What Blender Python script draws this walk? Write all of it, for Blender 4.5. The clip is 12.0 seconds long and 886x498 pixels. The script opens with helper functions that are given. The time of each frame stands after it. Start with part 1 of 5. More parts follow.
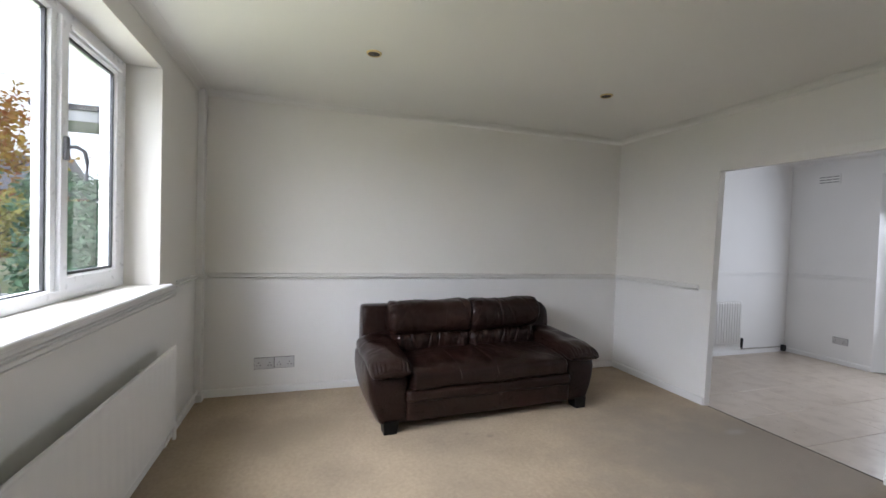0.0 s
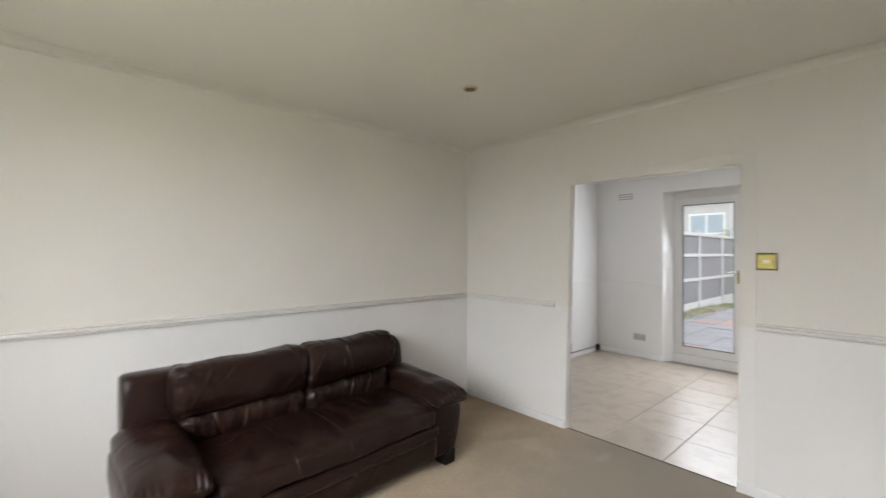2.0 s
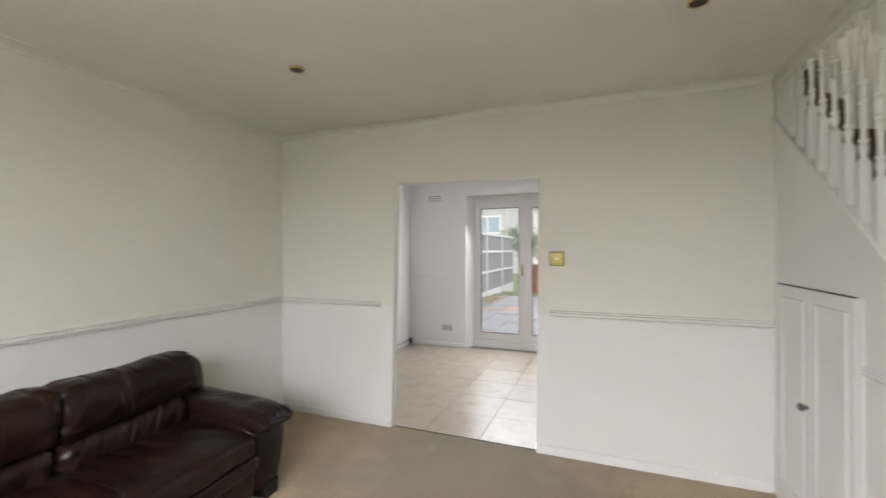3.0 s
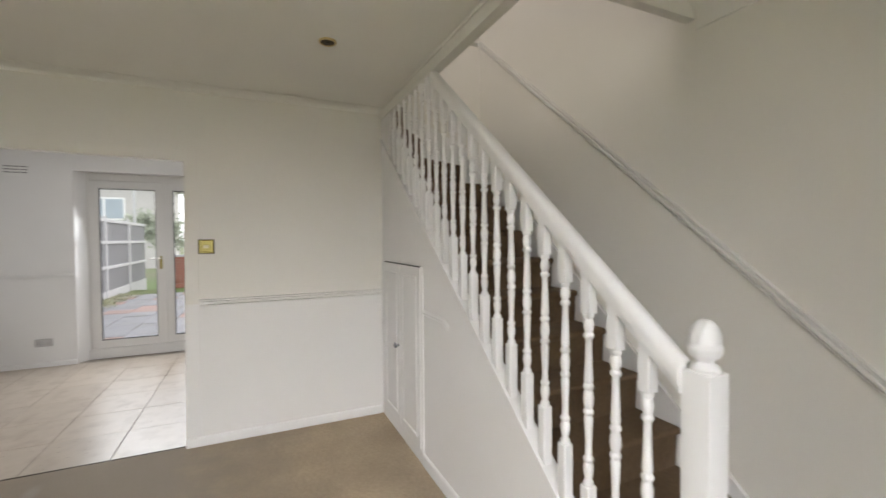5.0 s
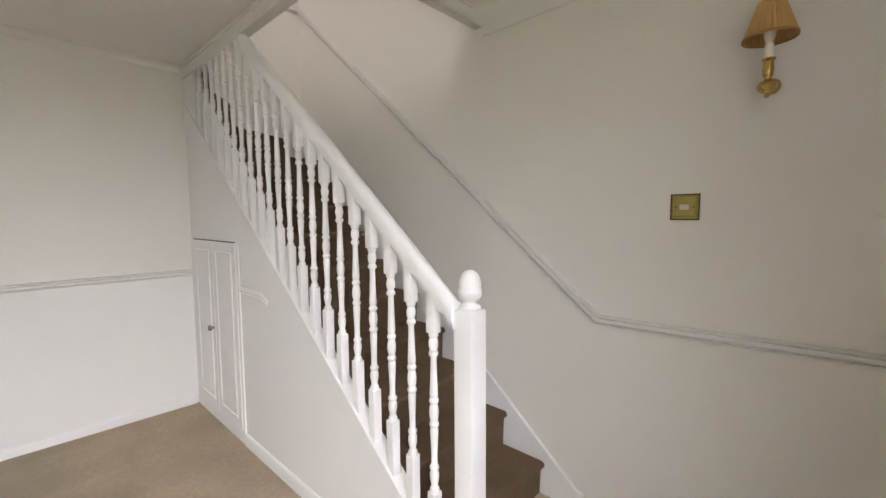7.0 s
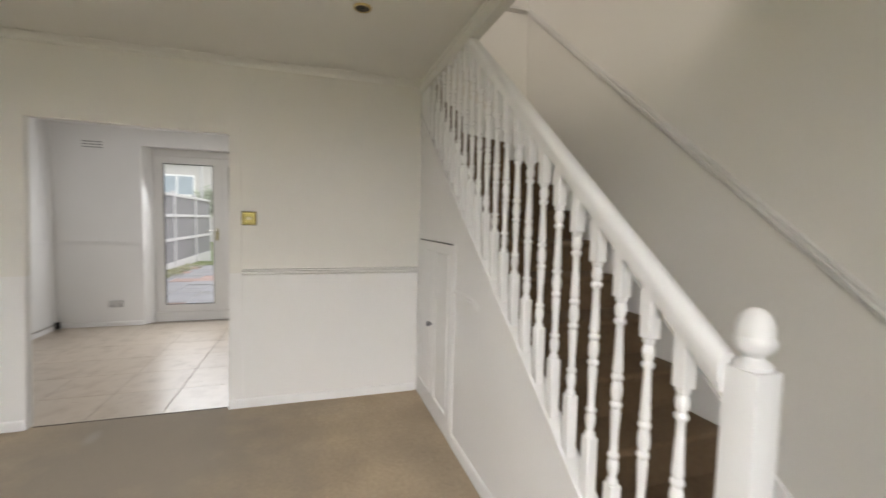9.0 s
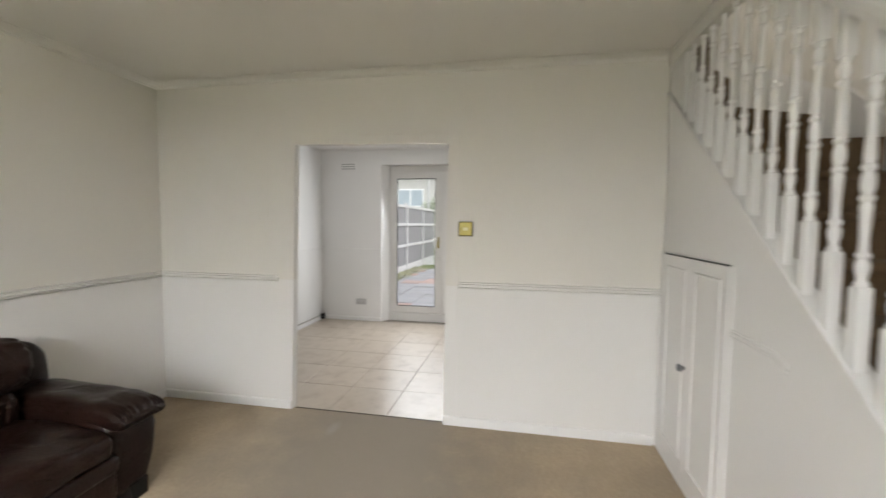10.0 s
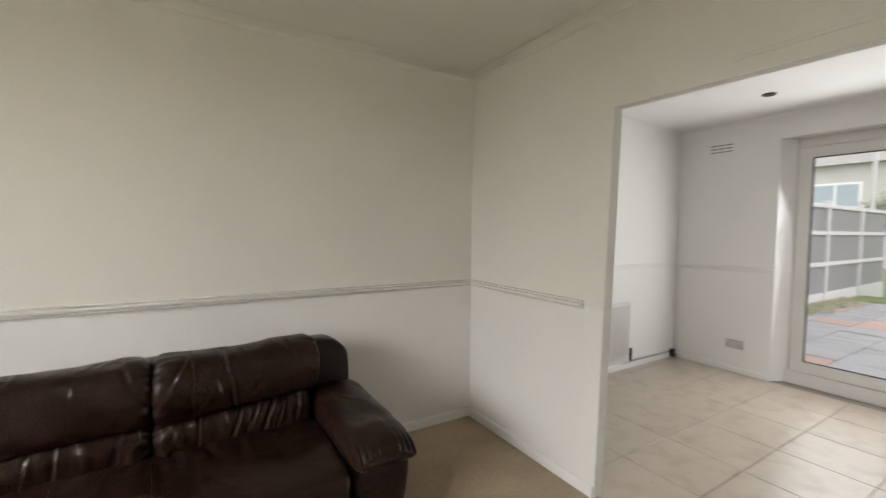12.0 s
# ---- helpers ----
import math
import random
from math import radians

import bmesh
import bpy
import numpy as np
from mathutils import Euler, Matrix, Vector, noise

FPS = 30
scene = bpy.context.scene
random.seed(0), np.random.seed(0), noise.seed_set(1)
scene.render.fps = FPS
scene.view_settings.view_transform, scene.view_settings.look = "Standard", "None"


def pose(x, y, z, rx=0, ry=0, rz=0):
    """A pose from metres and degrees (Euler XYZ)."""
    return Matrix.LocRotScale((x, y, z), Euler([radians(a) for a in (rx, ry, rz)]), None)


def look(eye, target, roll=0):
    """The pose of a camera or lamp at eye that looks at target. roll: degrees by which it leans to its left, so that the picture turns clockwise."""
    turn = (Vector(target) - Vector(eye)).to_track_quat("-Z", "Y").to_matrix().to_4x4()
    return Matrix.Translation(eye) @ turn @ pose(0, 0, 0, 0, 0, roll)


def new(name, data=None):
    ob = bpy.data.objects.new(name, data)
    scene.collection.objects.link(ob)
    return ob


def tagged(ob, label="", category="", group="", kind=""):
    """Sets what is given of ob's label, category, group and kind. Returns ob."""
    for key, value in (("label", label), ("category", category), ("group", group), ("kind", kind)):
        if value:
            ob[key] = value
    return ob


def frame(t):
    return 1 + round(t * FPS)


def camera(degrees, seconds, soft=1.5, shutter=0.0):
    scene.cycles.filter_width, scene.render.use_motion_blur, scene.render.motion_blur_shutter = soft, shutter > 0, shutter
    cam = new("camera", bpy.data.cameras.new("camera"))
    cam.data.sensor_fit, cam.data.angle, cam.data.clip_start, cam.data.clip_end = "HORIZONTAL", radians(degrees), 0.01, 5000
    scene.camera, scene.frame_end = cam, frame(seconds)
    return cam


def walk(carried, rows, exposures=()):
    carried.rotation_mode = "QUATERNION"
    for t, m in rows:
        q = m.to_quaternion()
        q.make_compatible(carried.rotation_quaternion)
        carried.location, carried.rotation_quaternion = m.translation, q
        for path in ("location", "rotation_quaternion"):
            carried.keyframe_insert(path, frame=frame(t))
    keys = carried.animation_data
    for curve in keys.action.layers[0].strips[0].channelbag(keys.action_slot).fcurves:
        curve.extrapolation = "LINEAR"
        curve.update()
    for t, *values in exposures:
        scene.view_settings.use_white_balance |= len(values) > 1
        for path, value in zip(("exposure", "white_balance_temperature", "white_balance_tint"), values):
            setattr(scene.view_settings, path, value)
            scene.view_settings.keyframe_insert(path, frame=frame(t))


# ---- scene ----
cam = camera(94.0, 12.0, shutter=0.4)
PATH = [
    (0, (0.047, -0.427, 1.319), (0.661, 1.475, 1.27), 1.8),
    (0.3, (0.043, -0.297, 1.341), (0.699, 1.592, 1.305), 1.7),
    (1, (0.073, -0.078, 1.352), (0.906, 1.741, 1.353), 1.1),
    (1.5, (0.184, 0.172, 1.384), (1.238, 1.872, 1.397), 0.8),
    (2, (0.267, 0.348, 1.392), (1.607, 1.833, 1.409), 0.3),
    (2.5, (0.286, 0.501, 1.404), (1.929, 1.642, 1.418), 0.1),
    (3, (0.27, 0.562, 1.41), (2.136, 1.284, 1.415), -0.1),
    (3.5, (0.247, 0.533, 1.398), (2.228, 0.811, 1.389), -0.0),
    (5.5, (-0.097, 0.581, 1.391), (1.576, -0.512, 1.31), -0.7),
    (6, (-0.159, 0.605, 1.38), (1.339, -0.715, 1.257), -0.8),
    (6.5, (-0.188, 0.59, 1.363), (1.162, -0.878, 1.21), -0.6),
    (8.5, (-0.041, 0.447, 1.358), (1.685, -0.554, 1.213), 1.1),
    (8.9, (0.013, 0.439, 1.358), (1.884, -0.255, 1.224), 1.3),
    (9.2, (0.094, 0.437, 1.354), (2.047, 0.023, 1.223), 1.1),
    (9.5, (0.228, 0.451, 1.364), (2.22, 0.334, 1.235), 0.9),
    (10.2, (0.548, 0.514, 1.383), (2.468, 1.065, 1.266), 0.5),
    (10.5, (0.686, 0.549, 1.373), (2.516, 1.348, 1.259), 0.5),
    (11, (0.943, 0.608, 1.367), (2.564, 1.774, 1.262), 0.5),
    (11.5, (1.228, 0.716, 1.37), (2.575, 2.191, 1.269), 0.4),
    (12, (1.474, 0.822, 1.354), (2.521, 2.523, 1.256), 0.7),
]
walk(cam, [(t, look(eye, target, roll)) for t, eye, target, roll in PATH],
     [(0, -0.60, 5950, 14), (0.5, -0.50, 6050, 14), (1.0, -0.42, 6150, 14), (1.5, -0.27, 6300, 13), (2.0, -0.22, 6400, 12), (3.5, -0.18, 6600, 12), (5.5, -0.38, 6600, 12), (6.5, -0.12, 6450, 16), (8.5, -0.37, 6650, 12), (9.5, -0.27, 6750, 12), (10.5, -0.20, 6500, 9), (11.5, -0.27, 6600, 9), (12.0, -0.30, 6850, 11)])

# ---- light ----
world = bpy.data.worlds.new("overcast_sky")
scene.world = world
world.use_nodes = True
wn, wl = world.node_tree.nodes, world.node_tree.links
sky = wn.new("ShaderNodeTexSky")
sky.sky_type, sky.sun_disc = "NISHITA", False
sky.sun_elevation, sky.sun_rotation = radians(38), radians(200)
sky.dust_density, sky.air_density = 4.0, 1.0
cloud = wn.new("ShaderNodeMix")
cloud.data_type = "RGBA"
cloud.inputs[0].default_value = 0.75
cloud.inputs[7].default_value = (20.0, 20.5, 21.3, 1)
wl.new(sky.outputs[0], cloud.inputs[6])
wl.new(cloud.outputs[2], wn["Background"].inputs[0])
wn["Background"].inputs[1].default_value = 0.15

sun = new("sun", bpy.data.lights.new("sun", "SUN"))
sun.data.energy, sun.data.angle, sun.data.color = 1.1, radians(25), (1.0, 0.97, 0.92)
sun.matrix_world = look((0, -6, 8), (0, 0, 0))


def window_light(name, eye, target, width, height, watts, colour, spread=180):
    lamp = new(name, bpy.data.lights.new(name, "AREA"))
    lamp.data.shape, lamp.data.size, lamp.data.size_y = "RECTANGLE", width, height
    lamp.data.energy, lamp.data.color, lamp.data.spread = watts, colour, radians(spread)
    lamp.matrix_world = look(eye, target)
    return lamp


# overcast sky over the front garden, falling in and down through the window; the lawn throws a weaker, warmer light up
window_light("window_daylight", (-2.6, 1.00, 3.3), (-0.9, 1.15, 1.75), 6.8, 3.2, 1880, (0.945, 0.962, 1.0))
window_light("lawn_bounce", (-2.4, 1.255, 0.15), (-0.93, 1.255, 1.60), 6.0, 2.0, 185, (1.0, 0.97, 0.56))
for z, watts, drop in ((1.70, 23.0, 0.25), (1.16, 15.0, 0.10), (0.58, 4.0, 0.0)):
    window_light("patio_daylight", (6.01, 1.59, z), (5.08, 1.59, z - drop), 1.40, 0.34, watts, (0.90, 0.95, 1.0), 178)
# added lamp for the light coming down from upstairs; its window is assumed
window_light("landing_stand_in_lamp", (0.9, 1.12, 3.85), (3.0, -0.9, 2.55), 1.0, 0.9, 15, (1.0, 0.92, 0.84), 120)


# ---- materials ----
def mat(name, base, rough=0.6, metal=0.0, var=0.06, scale=4.0, fine=60.0, bump=0.15, depth=0.001, spec=0.5, per_object=0.0, stretch=(1, 1, 1)):
    """Paint, wood, metal or stone: two scales of colour change and a fine relief."""
    m = bpy.data.materials.new(name)
    m.use_nodes = True
    n, l = m.node_tree.nodes, m.node_tree.links
    b = n["Principled BSDF"]
    geo = n.new("ShaderNodeNewGeometry")
    mp = n.new("ShaderNodeMapping")
    mp.inputs["Scale"].default_value = stretch
    l.new(geo.outputs["Position"], mp.inputs["Vector"])
    big, small = n.new("ShaderNodeTexNoise"), n.new("ShaderNodeTexNoise")
    big.inputs["Scale"].default_value, big.inputs["Detail"].default_value = scale, 5
    small.inputs["Scale"].default_value, small.inputs["Detail"].default_value = fine, 4
    for t in (big, small):
        l.new(mp.outputs[0], t.inputs["Vector"])
    add = n.new("ShaderNodeMath")
    add.operation = "ADD"
    l.new(big.outputs[0], add.inputs[0])
    half = n.new("ShaderNodeMath")
    half.operation, half.inputs[1].default_value = "MULTIPLY", 0.5
    l.new(small.outputs[0], half.inputs[0])
    l.new(half.outputs[0], add.inputs[1])
    fac = add.outputs[0]
    if per_object:
        info = n.new("ShaderNodeObjectInfo")
        mul = n.new("ShaderNodeMath")
        mul.operation, mul.inputs[1].default_value = "MULTIPLY", per_object
        l.new(info.outputs["Random"], mul.inputs[0])
        more = n.new("ShaderNodeMath")
        more.operation = "ADD"
        l.new(fac, more.inputs[0])
        l.new(mul.outputs[0], more.inputs[1])
        fac = more.outputs[0]
    ramp = n.new("ShaderNodeMapRange")
    ramp.inputs["From Min"].default_value, ramp.inputs["From Max"].default_value = 0.35, 1.15 + per_object
    ramp.inputs["To Min"].default_value, ramp.inputs["To Max"].default_value = 1 - var, 1 + var
    l.new(fac, ramp.inputs[0])
    col = n.new("ShaderNodeVectorMath")
    col.operation = "SCALE"
    col.inputs[0].default_value = base
    l.new(ramp.outputs[0], col.inputs["Scale"])
    l.new(col.outputs[0], b.inputs["Base Color"])
    rr = n.new("ShaderNodeMapRange")
    rr.inputs["From Min"].default_value, rr.inputs["From Max"].default_value = 0.3, 0.7
    rr.inputs["To Min"].default_value, rr.inputs["To Max"].default_value = rough * 0.88, min(1, rough * 1.12)
    l.new(small.outputs[0], rr.inputs[0])
    l.new(rr.outputs[0], b.inputs["Roughness"])
    b.inputs["Metallic"].default_value = metal
    b.inputs["Specular IOR Level"].default_value = spec
    if bump:
        bp = n.new("ShaderNodeBump")
        bp.inputs["Strength"].default_value, bp.inputs["Distance"].default_value = bump, depth
        l.new(small.outputs[0], bp.inputs["Height"])
        l.new(bp.outputs[0], b.inputs["Normal"])
    return m


def two_tone(name, base, other, scale, lo, hi, rough=0.7, fine=80.0, bump=0.2, depth=0.002, per_object=0.0, detail=6.0):
    """A base colour with patches of another where a noise is high."""
    m = mat(name, base, rough, var=0.10, scale=scale * 2.3, fine=fine, bump=bump, depth=depth, per_object=per_object)
    n, l = m.node_tree.nodes, m.node_tree.links
    b = n["Principled BSDF"]
    geo = n.new("ShaderNodeNewGeometry")
    tx = n.new("ShaderNodeTexNoise")
    tx.inputs["Scale"].default_value, tx.inputs["Detail"].default_value = scale, detail
    l.new(geo.outputs["Position"], tx.inputs["Vector"])
    mr = n.new("ShaderNodeMapRange")
    mr.inputs["From Min"].default_value, mr.inputs["From Max"].default_value = lo, hi
    l.new(tx.outputs[0], mr.inputs[0])
    mix = n.new("ShaderNodeMix")
    mix.data_type = "RGBA"
    l.new(mr.outputs[0], mix.inputs[0])
    l.new(b.inputs["Base Color"].links[0].from_socket, mix.inputs[6])
    mix.inputs[7].default_value = (*other, 1)
    l.new(mix.outputs[2], b.inputs["Base Color"])
    return m


def glass_material(name, tint=(0.97, 0.985, 0.98)):
    m = bpy.data.materials.new(name)
    m.use_nodes = True
    b = m.node_tree.nodes["Principled BSDF"]
    b.inputs["Base Color"].default_value = (*tint, 1)
    b.inputs["Transmission Weight"].default_value = 1.0
    b.inputs["Roughness"].default_value = 0.0
    b.inputs["IOR"].default_value = 1.45
    return m


CREAM = mat("magnolia_wall_paint", (0.71, 0.685, 0.63), 0.75, var=0.035, scale=1.6, fine=140, bump=0.12, depth=0.0012, spec=0.25)
# paler copy of the wall paint: daylight on the low walls put into colour
LIT_WALL = mat("lit_wall_paint", (0.75, 0.735, 0.71), 0.75, var=0.03, scale=1.8, fine=140, bump=0.12, depth=0.0012, spec=0.25)
DINING_WALL = mat("soft_white_wall_paint", (0.83, 0.82, 0.805), 0.75, var=0.035, scale=1.5, fine=140, bump=0.12, depth=0.0012, spec=0.25)
CEILING = mat("ceiling_emulsion", (0.695, 0.68, 0.635), 0.85, var=0.03, scale=1.2, fine=110, bump=0.10, depth=0.001, spec=0.2)
GLOSS = mat("white_gloss_paint", (0.75, 0.74, 0.725), 0.36, var=0.015, scale=3, fine=9, bump=0.0)
DADO_PAINT = mat("off_white_rail_paint", (0.73, 0.71, 0.67), 0.5, var=0.02, scale=3, fine=20, bump=0.0)
UPVC = mat("white_upvc", (0.86, 0.86, 0.87), 0.30, var=0.02, scale=3, fine=30, bump=0.0)
UPVC_AGED = mat("aged_cream_upvc", (0.70, 0.685, 0.66), 0.35, var=0.03, scale=3, fine=30, bump=0.0)
ENAMEL = mat("radiator_enamel", (0.70, 0.69, 0.67), 0.38, var=0.02, scale=5, fine=40, bump=0.0)
CARPET = two_tone("beige_cut_pile_carpet", (0.425, 0.335, 0.228), (0.33, 0.262, 0.185), 1.5, 0.44, 0.68, 0.98, fine=420, bump=0.9, depth=0.004)
STAIR_CARPET = two_tone("brown_stair_carpet", (0.140, 0.088, 0.046), (0.10, 0.062, 0.032), 5.0, 0.5, 0.8, 0.98, fine=420, bump=0.9, depth=0.004)
TILE = two_tone("beige_ceramic_tile", (0.475, 0.405, 0.33), (0.385, 0.315, 0.245), 6.0, 0.48, 0.72, 0.31, fine=35, bump=0.12, depth=0.001, per_object=0.5)
TILE.node_tree.nodes["Principled BSDF"].inputs["Specular IOR Level"].default_value = 0.45
GROUT = mat("dark_grout", (0.33, 0.29, 0.25), 0.9, var=0.15, scale=9, fine=200)
OLD_BRASS = mat("lacquered_brass", (0.345, 0.285, 0.085), 0.38, metal=0.7, var=0.12, scale=18, fine=90, bump=0.04)
BRASS = mat("polished_brass", (0.50, 0.34, 0.10), 0.24, metal=1.0, var=0.10, scale=18, fine=90, bump=0.04)
PALE_BRASS = mat("worn_pale_brass", (0.52, 0.40, 0.20), 0.35, metal=0.35, var=0.15, scale=30, fine=120, bump=0.04)
CHROME = mat("chrome", (0.72, 0.71, 0.69), 0.16, metal=1.0, var=0.04, scale=9, fine=50, bump=0)
DARK_BRASS = mat("tarnished_reflector", (0.040, 0.026, 0.011), 0.45, metal=0.3, var=0.2, scale=30, fine=120)
VENT_GREY = mat("shaded_vent_slot", (0.30, 0.295, 0.29), 0.8, var=0.1, scale=20, fine=80, bump=0)
BLACK = mat("black_rubber", (0.018, 0.018, 0.019), 0.55, var=0.15, scale=12, fine=80)
GREY_METAL = mat("grey_handle_metal", (0.19, 0.19, 0.20), 0.35, metal=0.6, var=0.08, scale=20, fine=90, bump=0)
GREY_PLATE = mat("grey_socket_plate", (0.52, 0.51, 0.505), 0.40, var=0.03, scale=6, fine=60, bump=0)
SWITCH_GREY = mat("pale_switch_rocker", (0.50, 0.45, 0.34), 0.35, var=0.03, scale=6, fine=60, bump=0)
SHADE = mat("tan_pleated_fabric", (0.50, 0.31, 0.11), 0.85, var=0.12, scale=20, fine=300, bump=0.3)
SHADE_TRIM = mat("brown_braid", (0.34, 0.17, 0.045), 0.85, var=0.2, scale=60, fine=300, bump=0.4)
CANDLE = mat("ivory_candle_tube", (0.80, 0.75, 0.62), 0.4, var=0.03, scale=9, fine=60, bump=0)
GLASS = glass_material("window_glass")
FOOT = mat("black_stained_wood", (0.008, 0.007, 0.006), 0.5, var=0.2, scale=12, fine=60, spec=0.15)


def leather(name):
    m = mat(name, (0.0140, 0.0060, 0.0043), 0.29, var=0.30, scale=5, fine=260, bump=0.2, depth=0.0008, spec=0.26)
    n, l = m.node_tree.nodes, m.node_tree.links
    b = n["Principled BSDF"]
    geo = n.new("ShaderNodeNewGeometry")
    # scuffed, greyed patches where the finish has worn
    worn = n.new("ShaderNodeTexNoise")
    worn.inputs["Scale"].default_value, worn.inputs["Detail"].default_value = 7.0, 8
    l.new(geo.outputs["Position"], worn.inputs["Vector"])
    mr = n.new("ShaderNodeMapRange")
    mr.inputs["From Min"].default_value, mr.inputs["From Max"].default_value = 0.56, 0.80
    mr.inputs["To Max"].default_value = 0.45
    l.new(worn.outputs[0], mr.inputs[0])
    mix = n.new("ShaderNodeMix")
    mix.data_type = "RGBA"
    l.new(mr.outputs[0], mix.inputs[0])
    l.new(b.inputs["Base Color"].links[0].from_socket, mix.inputs[6])
    mix.inputs[7].default_value = (0.038, 0.022, 0.016, 1)
    l.new(mix.outputs[2], b.inputs["Base Color"])
    # creases, with pale cracked finish along the sharpest
    folds = n.new("ShaderNodeTexNoise")
    folds.noise_type, folds.normalize = "RIDGED_MULTIFRACTAL", True
    folds.inputs["Scale"].default_value, folds.inputs["Detail"].default_value, folds.inputs["Distortion"].default_value = 7.0, 4.5, 0.9
    mp = n.new("ShaderNodeMapping")
    mp.inputs["Scale"].default_value = (1.3, 1.0, 1.1)
    mp.inputs["Rotation"].default_value = (0, radians(24), radians(8))
    l.new(geo.outputs["Position"], mp.inputs["Vector"])
    l.new(mp.outputs[0], folds.inputs["Vector"])
    crack = n.new("ShaderNodeMapRange")
    crack.inputs["From Min"].default_value, crack.inputs["From Max"].default_value, crack.inputs["To Max"].default_value = 0.68, 0.90, 0.28
    l.new(folds.outputs[0], crack.inputs[0])
    pale = n.new("ShaderNodeMix")
    pale.data_type = "RGBA"
    l.new(crack.outputs[0], pale.inputs[0])
    l.new(mix.outputs[2], pale.inputs[6])
    pale.inputs[7].default_value = (0.15, 0.11, 0.09, 1)
    last = pale.outputs[2]
    # single scuffs rubbed through the finish, painted highlights at z 0.54-0.55: place, half sizes
    for place, half in (((1.575, 2.76, 0.690), (0.009, 0.2, 0.040)), ((1.377, 2.29, 0.372), (0.004, 0.06, 0.030)), ((1.085, 2.28, 0.372), (0.005, 0.06, 0.055)),
                        ((1.30, 2.66, 0.545), (0.006, 0.2, 0.030)), ((1.12, 2.66, 0.550), (0.005, 0.2, 0.025)), ((1.60, 2.68, 0.540), (0.008, 0.2, 0.035)), ((1.42, 2.33, 0.185), (0.012, 0.2, 0.010))):
        off = n.new("ShaderNodeVectorMath")
        off.operation, off.inputs[1].default_value = "SUBTRACT", place
        l.new(geo.outputs["Position"], off.inputs[0])
        lean = n.new("ShaderNodeMapping")
        lean.inputs["Rotation"].default_value = (0, radians(14), 0)
        l.new(off.outputs[0], lean.inputs["Vector"])
        div = n.new("ShaderNodeVectorMath")
        div.operation, div.inputs[1].default_value = "DIVIDE", half
        l.new(lean.outputs[0], div.inputs[0])
        size = n.new("ShaderNodeVectorMath")
        size.operation = "LENGTH"
        l.new(div.outputs[0], size.inputs[0])
        ragged = n.new("ShaderNodeTexNoise")
        ragged.inputs["Scale"].default_value = 90.0
        l.new(geo.outputs["Position"], ragged.inputs["Vector"])
        tot = n.new("ShaderNodeMath")
        tot.operation = "ADD"
        l.new(size.outputs["Value"], tot.inputs[0])
        l.new(ragged.outputs[0], tot.inputs[1])
        fade = n.new("ShaderNodeMapRange")
        fade.inputs["From Min"].default_value, fade.inputs["From Max"].default_value = 1.5, 0.9
        fade.inputs["To Max"].default_value = 0.34
        l.new(tot.outputs[0], fade.inputs[0])
        rub_glint = n.new("ShaderNodeMix")
        rub_glint.data_type = "RGBA"
        l.new(fade.outputs[0], rub_glint.inputs[0])
        l.new(last, rub_glint.inputs[6])
        rub_glint.inputs[7].default_value = (0.21, 0.18, 0.16, 1)
        last = rub_glint.outputs[2]
    l.new(last, b.inputs["Base Color"])
    bp = n.new("ShaderNodeBump")
    bp.inputs["Strength"].default_value, bp.inputs["Distance"].default_value = 0.55, 0.012
    fine = n.new("ShaderNodeTexNoise")
    fine.noise_type, fine.normalize = "RIDGED_MULTIFRACTAL", True
    fine.inputs["Scale"].default_value, fine.inputs["Detail"].default_value, fine.inputs["Distortion"].default_value = 24.0, 5, 1.2
    l.new(mp.outputs[0], fine.inputs["Vector"])
    both = n.new("ShaderNodeMath")
    both.operation, both.inputs[1].default_value = "MULTIPLY_ADD", 0.18
    l.new(fine.outputs[0], both.inputs[0])
    l.new(folds.outputs[0], both.inputs[2])
    l.new(both.outputs[0], bp.inputs["Height"])
    l.new(b.inputs["Normal"].links[0].from_socket, bp.inputs["Normal"])
    l.new(bp.outputs[0], b.inputs["Normal"])
    return m


def pile(m, light):
    """Flecks of lighter and darker tufts in a carpet."""
    n, l = m.node_tree.nodes, m.node_tree.links
    b = n["Principled BSDF"]
    geo = n.new("ShaderNodeNewGeometry")
    tuft, clump = n.new("ShaderNodeTexNoise"), n.new("ShaderNodeTexNoise")
    tuft.inputs["Scale"].default_value, tuft.inputs["Detail"].default_value = 260.0, 2
    clump.inputs["Scale"].default_value, clump.inputs["Detail"].default_value = 45.0, 8
    for t in (tuft, clump):
        l.new(geo.outputs["Position"], t.inputs["Vector"])
    prod = n.new("ShaderNodeMath")
    prod.operation = "ADD"
    l.new(tuft.outputs[0], prod.inputs[0])
    l.new(clump.outputs[0], prod.inputs[1])
    mr = n.new("ShaderNodeMapRange")
    mr.inputs["From Min"].default_value, mr.inputs["From Max"].default_value = 0.70, 1.30
    mr.inputs["To Min"].default_value, mr.inputs["To Max"].default_value = 1 - light, 1 + light
    l.new(prod.outputs[0], mr.inputs[0])
    sc = n.new("ShaderNodeVectorMath")
    sc.operation = "SCALE"
    l.new(b.inputs["Base Color"].links[0].from_socket, sc.inputs[0])
    l.new(mr.outputs[0], sc.inputs["Scale"])
    l.new(sc.outputs[0], b.inputs["Base Color"])


pile(CARPET, 0.135)


